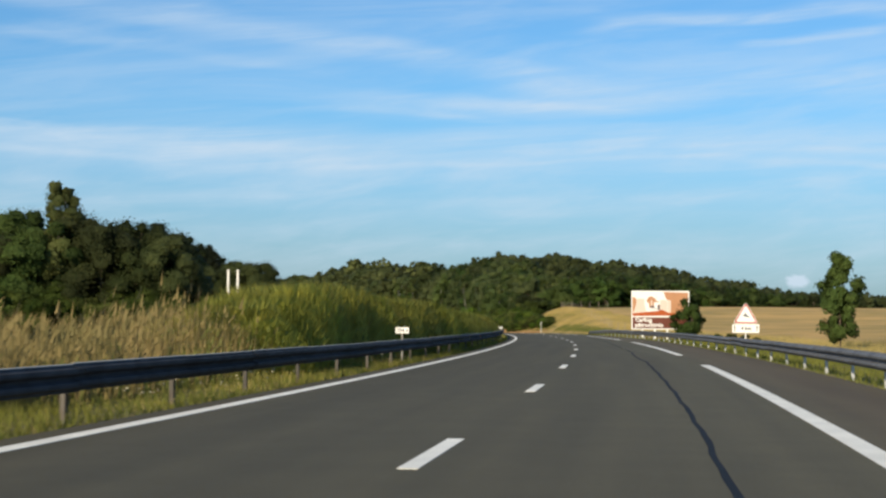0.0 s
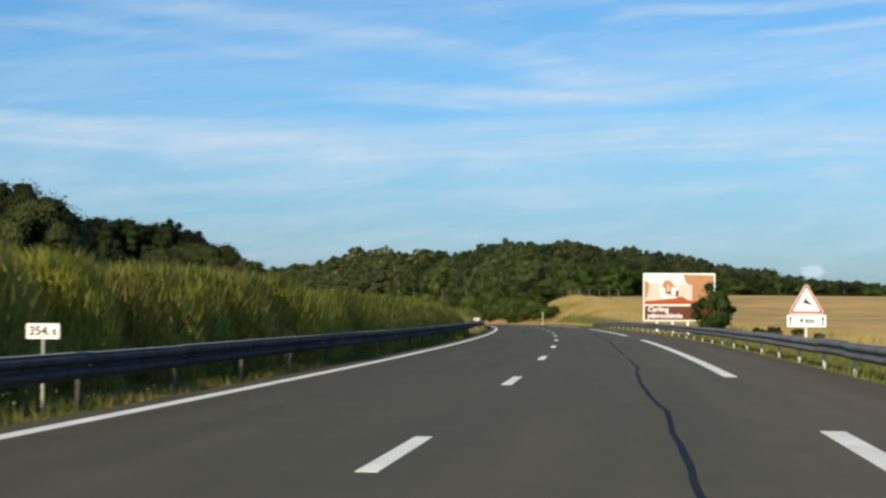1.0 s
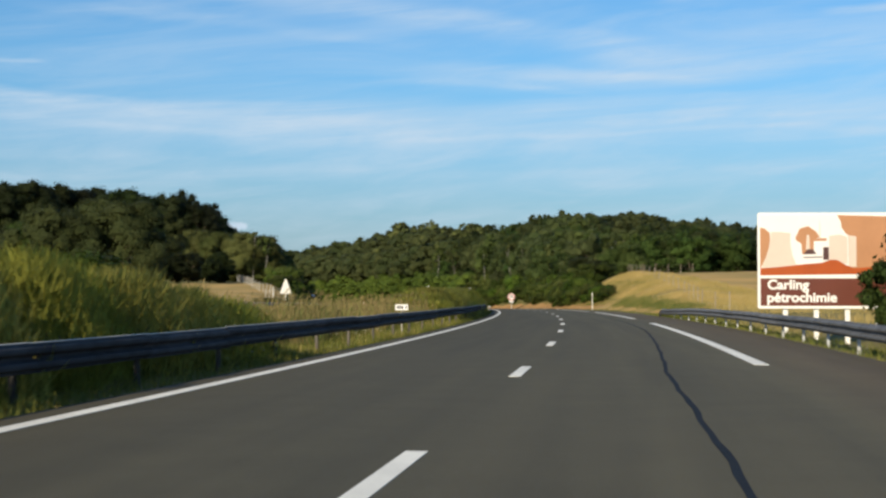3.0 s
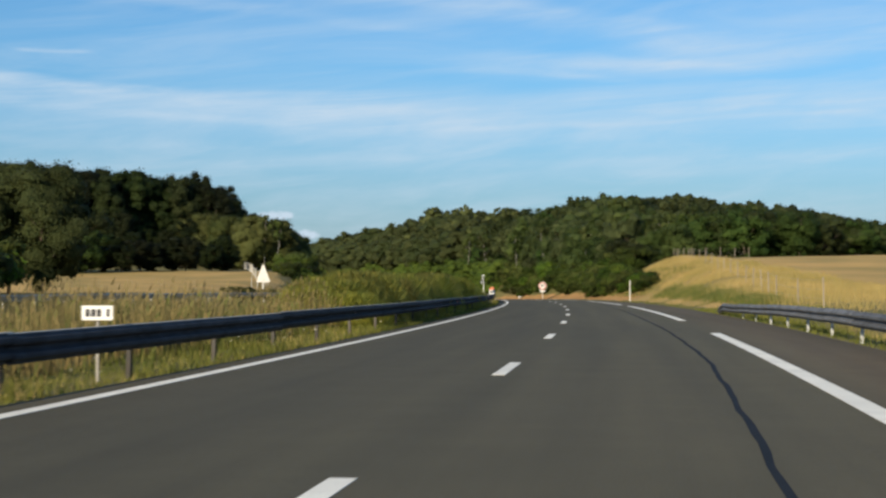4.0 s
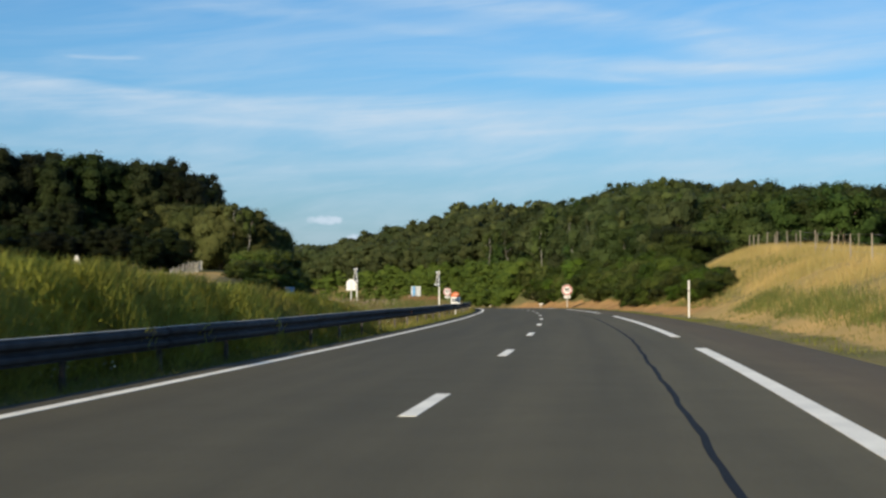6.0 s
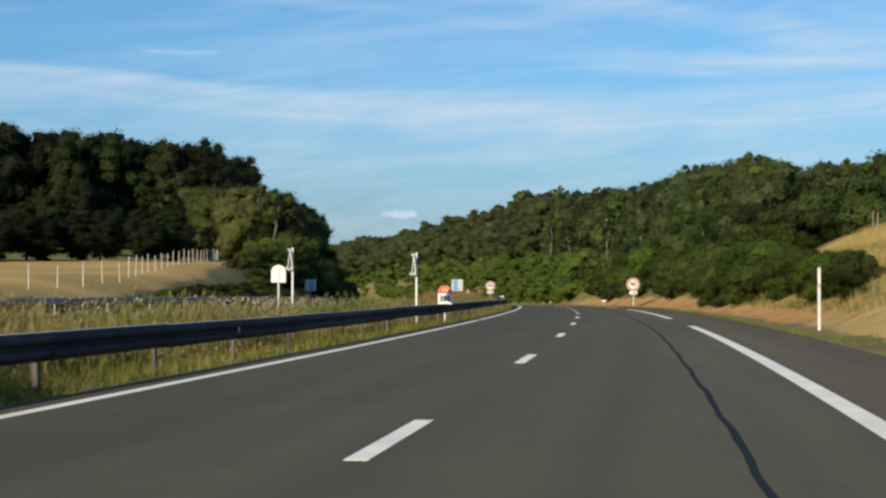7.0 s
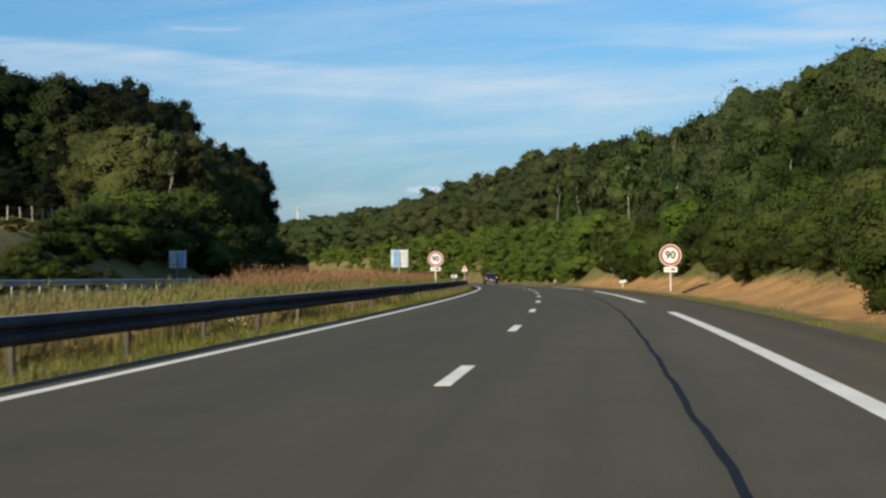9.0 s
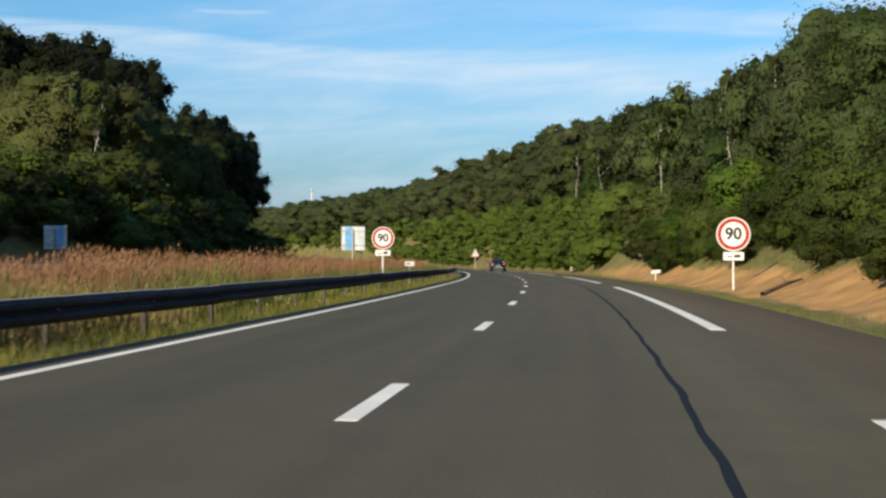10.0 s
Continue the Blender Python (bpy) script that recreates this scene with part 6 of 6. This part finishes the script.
# ---------------------------------------------------------------- the brown information board
def information_board():
    W_, H_ = 4.9, 3.27
    board = thing("information_board", stand(143.2, 9.1, 0, 2.0, False), "large brown and white pictorial tourist board on white posts", "information board")
    z0 = 0.62
    g_ = float(land(143.2, 9.1))
    for x in (-1.5, -0.45, 0.6, 1.65):
        b = bmesh.new()
        box(b, 0.16, 0.10, 2.9 + 0.4, Matrix.Translation((x, 0.12, g_ - 0.4 + 1.65)), 0.015)
        part("post", b, M_WHITE, board)
    b = bmesh.new()
    plate(b, rounded(W_, H_, 0.06, cz=z0 + H_ / 2), 0.06)
    panel = part("panel", b, M_WHITE, board, "white-edged panel")

    def film(name, pts, mat, lift, label=""):
        """Flat film on the panel; pts run from 0 to 1 across and down."""
        b_ = bmesh.new()
        plate(b_, [((u - 0.5) * W_, z0 + (1 - w_) * H_) for u, w_ in pts], 0.004, Matrix.Translation((0, -0.032 - lift, 0)))
        return part(name, b_, mat, panel, label)

    film("picture", [(0.018, 0.645), (0.982, 0.645), (0.982, 0.028), (0.018, 0.028)], M_PALE, 0.0, "pale sky of the picture")
    film("cliff", [(0.016, 0.585), (0.031, 0.549), (0.057, 0.464), (0.077, 0.369), (0.087, 0.274), (0.083, 0.210), (0.051, 0.167), (0.016, 0.153)], M_TAN, 0.003, "tan shape")
    film("cooling_tower", [(0.025, 0.577), (0.269, 0.552), (0.240, 0.447), (0.226, 0.325), (0.226, 0.214), (0.160, 0.202), (0.092, 0.202), (0.089, 0.274), (0.076, 0.381), (0.054, 0.481)], M_CREAM, 0.004, "cream cooling tower shape")
    film("smoke", [(0.307, 0.432), (0.386, 0.428), (0.389, 0.276), (0.429, 0.259), (0.408, 0.202), (0.349, 0.140), (0.291, 0.167), (0.259, 0.267), (0.272, 0.298), (0.301, 0.321)], M_TAN, 0.004, "tan smoke shape")
    film("chimney", [(0.333, 0.386), (0.360, 0.385), (0.357, 0.233), (0.339, 0.234)], M_CREAM, 0.006, "cream chimney shape")
    film("building", [(0.307, 0.540), (0.451, 0.532), (0.451, 0.461), (0.389, 0.464), (0.389, 0.428), (0.307, 0.441)], M_PALE, 0.006, "white building shape")
    film("building", [(0.389, 0.477), (0.476, 0.472), (0.476, 0.267), (0.389, 0.271)], M_PALE, 0.0065, "white building shape")
    film("roof", [(0.386, 0.298), (0.476, 0.294), (0.476, 0.267), (0.386, 0.271)], M_TAN, 0.008, "brown roof line")
    film("mast", [(0.425, 0.269), (0.434, 0.269), (0.431, 0.083), (0.428, 0.083)], M_CREAM, 0.008, "thin mast shape")
    film("window_block", [(0.313, 0.436), (0.406, 0.432), (0.383, 0.384), (0.345, 0.381)], M_UMBER, 0.009, "dark shape")
    film("window_line", [(0.316, 0.475), (0.444, 0.469), (0.444, 0.457), (0.316, 0.463)], M_UMBER, 0.009, "dark line")
    film("window_block", [(0.450, 0.493), (0.491, 0.491), (0.491, 0.359), (0.453, 0.361)], M_UMBER, 0.009, "dark shape")
    film("shed", [(0.493, 0.525), (0.619, 0.533), (0.619, 0.252), (0.568, 0.229), (0.493, 0.242)], M_CREAM, 0.005, "cream building shape")
    film("hill", [(0.627, 0.586), (0.981, 0.568), (0.981, 0.044), (0.549, 0.025), (0.575, 0.098), (0.578, 0.151), (0.604, 0.211), (0.627, 0.241)], M_TAN, 0.004, "tan shape")
    film("column", [(0.627, 0.567), (0.680, 0.564), (0.680, 0.249), (0.630, 0.236)], M_CREAM, 0.006, "cream shape")
    film("foreground", [(0.017, 0.654), (0.981, 0.635), (0.981, 0.549), (0.662, 0.580), (0.611, 0.548), (0.546, 0.493), (0.502, 0.491), (0.444, 0.523), (0.313, 0.539), (0.226, 0.554), (0.138, 0.568), (0.017, 0.580)], M_RUST, 0.01, "burnt orange ground")
    title = film("title_field", [(0.018, 0.972), (0.982, 0.972), (0.982, 0.685), (0.018, 0.685)], M_BROWN, 0.0, "brown title field")
    for text, w_, u in (("Carling", 0.755, 0.065), ("pétrochimie", 0.888, 0.062)):
        lettering("title", text, 0.32, M_WHITE, title, Matrix.Translation(((u - 0.5) * W_, -0.0365, z0 + (1 - w_) * H_)), bold=0.013, align="LEFT", squeeze=1.06)
    return board


information_board()


# ---------------------------------------------------------------- a works far beyond the wood
def far_works():
    works = thing("factory", Matrix.Translation((-341, 1011, -5)) @ Matrix.Rotation(radians(23), 4, "Z"), "far white factory with a thin tall chimney above the woods", "factory")
    for x, w_, h_, y in ((-3.2, 9.0, 21.6, 0), (4.8, 7.0, 24.6, 3), (-11.0, 7.0, 20.0, -1)):
        b = bmesh.new()
        box(b, w_, 12, h_, Matrix.Translation((x, y, h_ / 2)), 0.15)
        hall = part("hall", b, M_WHITE, works, "white-clad hall")
        b = bmesh.new()
        box(b, w_ + 0.4, 12.4, 0.5, Matrix.Translation((x, y, h_ + 0.22)), 0.1)
        part("roof", b, M_POST, hall)
    b = bmesh.new()
    tube(b, 0.5, 0.32, 31.0, Matrix.Translation((1.0, -2, 0)), 16)
    stack = part("chimney", b, M_DIRTYWHITE, works)
    b = bmesh.new()
    tube(b, 0.46, 0.46, 0.9, Matrix.Translation((1.0, -2, 29.4)), 16)
    part("rim", b, M_POST, stack)


far_works()


# ---------------------------------------------------------------- fences
def wire_fence(points, height, mat, label, spacing, radius, lean=2.0, wires=3, brace=()):
    """Posts along a line of (s, d) with slack wires between them."""
    pts = []
    for (s0, d0), (s1, d1) in zip(points, points[1:]):
        n_ = max(1, round(math.hypot(s1 - s0, d1 - d0) / spacing))
        pts += [(s0 + (s1 - s0) * k / n_, d0 + (d1 - d0) * k / n_) for k in range(n_)]
    pts.append(points[-1])
    fence = thing("wire_fence", Matrix.Translation(ground(*pts[0])), label, "fence")
    inv = fence.matrix_basis.inverted()
    b = bmesh.new()
    tube(b, radius, radius * 0.92, height + 0.4, Matrix.Translation((0, 0, -0.4)), 7)
    post = finish("post", b, mat)
    tops = []
    rnd = random.Random(len(pts))
    for k, (s, d) in enumerate(pts):
        m = Matrix.Translation(ground(s, d)) @ pose(0, 0, 0, rnd.uniform(-lean, lean), rnd.uniform(-lean, lean), rnd.uniform(0, 360))
        m = m @ Matrix.Diagonal((1, 1, rnd.uniform(0.92, 1.06), 1))
        part("post", post, None, fence, m=inv @ m)
        tops.append((inv @ m) @ Vector((0, 0, 1)))
        if k in brace:
            b = bmesh.new()
            limb(b, Vector((0, 0, height * 0.8)), Vector((0.15, 0.8, 0)), radius * 0.8, radius * 0.8)
            part("brace", b, mat, fence, m=inv @ m)
    base = [inv @ ground(s, d) for s, d in pts]
    for j in range(wires):
        z = height * (0.30 + 0.62 * j / max(1, wires - 1))
        b = bmesh.new()
        for p, q in zip(base, base[1:]):
            mid = (p + q) / 2 + Vector((0, 0, z - 0.03))
            limb(b, p + Vector((0, 0, z)), mid, 0.003, 0.003, 4)
            limb(b, mid, q + Vector((0, 0, z)), 0.003, 0.003, 4)
        part("wire", b, M_POST, fence)
    return fence


wire_fence([(176, 9.4), (190, 9.5), (202, 10.4), (215, 11.3), (228, 12.1), (250, 13.8), (272, 15.4), (296, 17.0)], 1.15, M_WOOD, "grey wooden post and wire fence on the bank", 6.4, 0.027, brace=(11,))
wire_fence([(297, 17.5), (299, 26)], 1.2, M_WOOD, "grey wooden post and wire fence behind the field", 1.7, 0.032)
wire_fence([(286.5, -29.0), (296, -28.8), (306, -29.2), (317, -30.8), (328, -32.4), (348, -34.4), (384, -37.0), (405, -38.6)], 1.35, M_CONCRETE, "pale post and wire fence along the far straw field", 4.6, 0.042)


branch = thing("fallen_branch", Matrix.Translation(ground(339.5, 6.9)), "dark fallen branch lying on the sandy bank", "branch")
b = bmesh.new()
p0, p1 = Vector((0, 0, 0.06)), branch.matrix_basis.inverted() @ ground(342.0, 8.4, 0.12)
knee = p0.lerp(p1, 0.55) + Vector((0.06, 0.1, 0.07))
limb(b, p0, knee, 0.075, 0.06, 8)
limb(b, knee, p1, 0.06, 0.035, 8)
part("stem", b, M_BARK, branch)
b = bmesh.new()
limb(b, knee, knee + Vector((-0.25, 0.5, 0.2)), 0.03, 0.012, 6)
part("twig", b, M_BARK, branch)


# ---------------------------------------------------------------- the dark hatchback ahead
def hatchback(m):
    paint = material("black_blue_paint", (0.006, 0.008, 0.014), 0.35, metal=0.0, scale=2, amount=0.1, fine=40, bump=0, coat=0.25, spec=0.4)
    glass = material("dark_car_glass", (0.010, 0.011, 0.013), 0.12, scale=1, amount=0.05, fine=10, bump=0, spec=0.4)
    rubber = material("tyre_rubber", (0.012, 0.012, 0.012), 0.85, scale=4, amount=0.2, fine=40, bump=0.2)
    lens = material("red_lamp_lens", (0.50, 0.02, 0.015), 0.2, scale=4, amount=0.1, fine=20, bump=0)
    alloy = material("alloy_wheel", (0.45, 0.45, 0.46), 0.3, metal=0.9, scale=4, amount=0.1, fine=20, bump=0)
    car = thing("car", m, "black-blue compact hatchback with red tail lamps in the slow lane", "car")
    # cross sections from tail to nose: y, half width, sill, belt, roof half width, roof
    sec = [(0.00, 0.78, 0.42, 0.86, 0.62, 0.90), (0.10, 0.86, 0.30, 0.95, 0.66, 1.02), (0.40, 0.895, 0.24, 1.0, 0.60, 1.24), (0.95, 0.895, 0.22, 0.99, 0.57, 1.37), (1.7, 0.88, 0.21, 0.96, 0.58, 1.40), (2.4, 0.87, 0.21, 0.93, 0.57, 1.34), (3.0, 0.875, 0.22, 0.90, 0.60, 1.06), (3.3, 0.88, 0.22, 0.88, 0.70, 0.92), (3.9, 0.85, 0.24, 0.78, 0.66, 0.80), (4.2, 0.72, 0.30, 0.62, 0.55, 0.64)]
    b = bmesh.new()
    rows = []
    for y, hw, sill, belt, rw, roof in sec:
        prof_ = [(-hw * 0.9, sill), (-hw, sill + 0.12), (-hw, (sill + belt) / 2), (-hw * 0.975, belt), (-rw, roof - 0.05), (-rw * 0.8, roof), (0, roof + 0.02), (rw * 0.8, roof), (rw, roof - 0.05), (hw * 0.975, belt), (hw, (sill + belt) / 2), (hw, sill + 0.12), (hw * 0.9, sill)]
        rows.append([b.verts.new((x, y, z)) for x, z in prof_])
    for p, q in zip(rows, rows[1:]):
        for k in range(len(p)):
            j = (k + 1) % len(p)
            b.faces.new((p[k], p[j], q[j], q[k]))
    b.faces.new(rows[0])
    b.faces.new(rows[-1][::-1])
    body = part("body", b, paint, car, smooth_faces=True)
    b = bmesh.new()
    vs = [b.verts.new(p) for p in ((-0.56, 0.085, 1.0), (0.56, 0.085, 1.0), (0.50, 0.44, 1.285), (-0.50, 0.44, 1.285))]
    b.faces.new(vs)
    bmesh.ops.solidify(b, geom=b.faces[:], thickness=0.02)
    part("rear_window", b, glass, body)
    for sd_ in (-1, 1):
        b = bmesh.new()
        vs = [b.verts.new(p) for p in ((sd_ * 0.872, 0.75, 1.0), (sd_ * 0.855, 2.85, 0.93), (sd_ * 0.60, 2.4, 1.30), (sd_ * 0.60, 1.0, 1.335))]
        b.faces.new(vs)
        bmesh.ops.solidify(b, geom=b.faces[:], thickness=0.02)
        part("side_window", b, glass, body)
        b = bmesh.new()
        box(b, 0.30, 0.14, 0.17, Matrix.Translation((sd_ * 0.68, 0.09, 0.93)) @ Matrix.Rotation(radians(-14 * sd_), 4, "Z"), 0.04)
        lamp = part("tail_lamp", b, lens, body, "red tail lamp")
        b = bmesh.new()
        box(b, 0.20, 0.03, 0.045, Matrix.Translation((sd_ * 0.66, 0.01, 0.875)) @ Matrix.Rotation(radians(-14 * sd_), 4, "Z"), 0.01)
        part("clear_lens", b, M_WHITE, lamp)
        b = bmesh.new()
        box(b, 0.06, 0.03, 0.17, Matrix.Translation((sd_ * 0.79, 0.045, 0.52)), 0.012)
        part("rear_reflector", b, lens, body, "red reflector")
        b = bmesh.new()
        box(b, 0.20, 0.10, 0.13, Matrix.Translation((sd_ * 1.0, 2.55, 0.98)), 0.03)
        part("mirror", b, paint, body)
        for y in (0.75, 3.35):
            b = bmesh.new()
            tube(b, 0.32, 0.32, 0.21, Matrix.Translation((sd_ * 0.78 - 0.105, y, 0.32)) @ Matrix.Rotation(radians(90), 4, "Y"), 28)
            bmesh.ops.bevel(b, geom=[e_ for e_ in b.edges if len(e_.link_faces) == 2 and e_.calc_face_angle(0) > 1.2], offset=0.03, segments=2, affect="EDGES")
            wheel = part("wheel", b, rubber, car, "black tyre")
            b = bmesh.new()
            ring(b, 0.22, 0.19, 0.02, Matrix.Translation((sd_ * 0.90, y, 0.32)) @ Matrix.Rotation(radians(90), 4, "Z"), 24)
            for k in range(5):
                box(b, 0.016, 0.05, 0.2, Matrix.Translation((sd_ * 0.895, y, 0.32)) @ Matrix.Rotation(radians(72 * k), 4, "X") @ Matrix.Translation((0, 0, 0.1)), 0.004)
            part("rim", b, alloy, wheel, "alloy rim")
    b = bmesh.new()
    box(b, 0.52, 0.02, 0.11, Matrix.Translation((0, -0.012, 0.60)), 0.004)
    num = part("number_plate", b, M_WHITE, body)
    b = bmesh.new()
    box(b, 0.36, 0.006, 0.05, Matrix.Translation((0.02, -0.025, 0.60)), 0)
    part("plate_bar", b, M_BLACK, num)
    b = bmesh.new()
    box(b, 0.04, 0.006, 0.10, Matrix.Translation((-0.235, -0.025, 0.60)), 0)
    part("plate_end", b, M_BLUEFILM, num)
    b = bmesh.new()
    box(b, 1.1, 0.05, 0.16, Matrix.Translation((0, 0.0, 0.40)), 0.02)
    part("diffuser", b, alloy, body, "grey lower bumper insert")
    b = bmesh.new()
    tube(b, 0.055, 0.055, 0.02, Matrix.Translation((0, 0.01, 0.90)) @ Matrix.Rotation(radians(90), 4, "X"), 20)
    part("badge", b, alloy, body, "plain chrome oval")
    b = bmesh.new()
    tube(b, 0.018, 0.006, 0.14, Matrix.Translation((0, 0.62, 1.36)) @ Matrix.Rotation(radians(35), 4, "X"), 8)
    part("aerial", b, rubber, body)
    return car


hatchback(stand(476.0, 1.25, 0.0, 0, False))
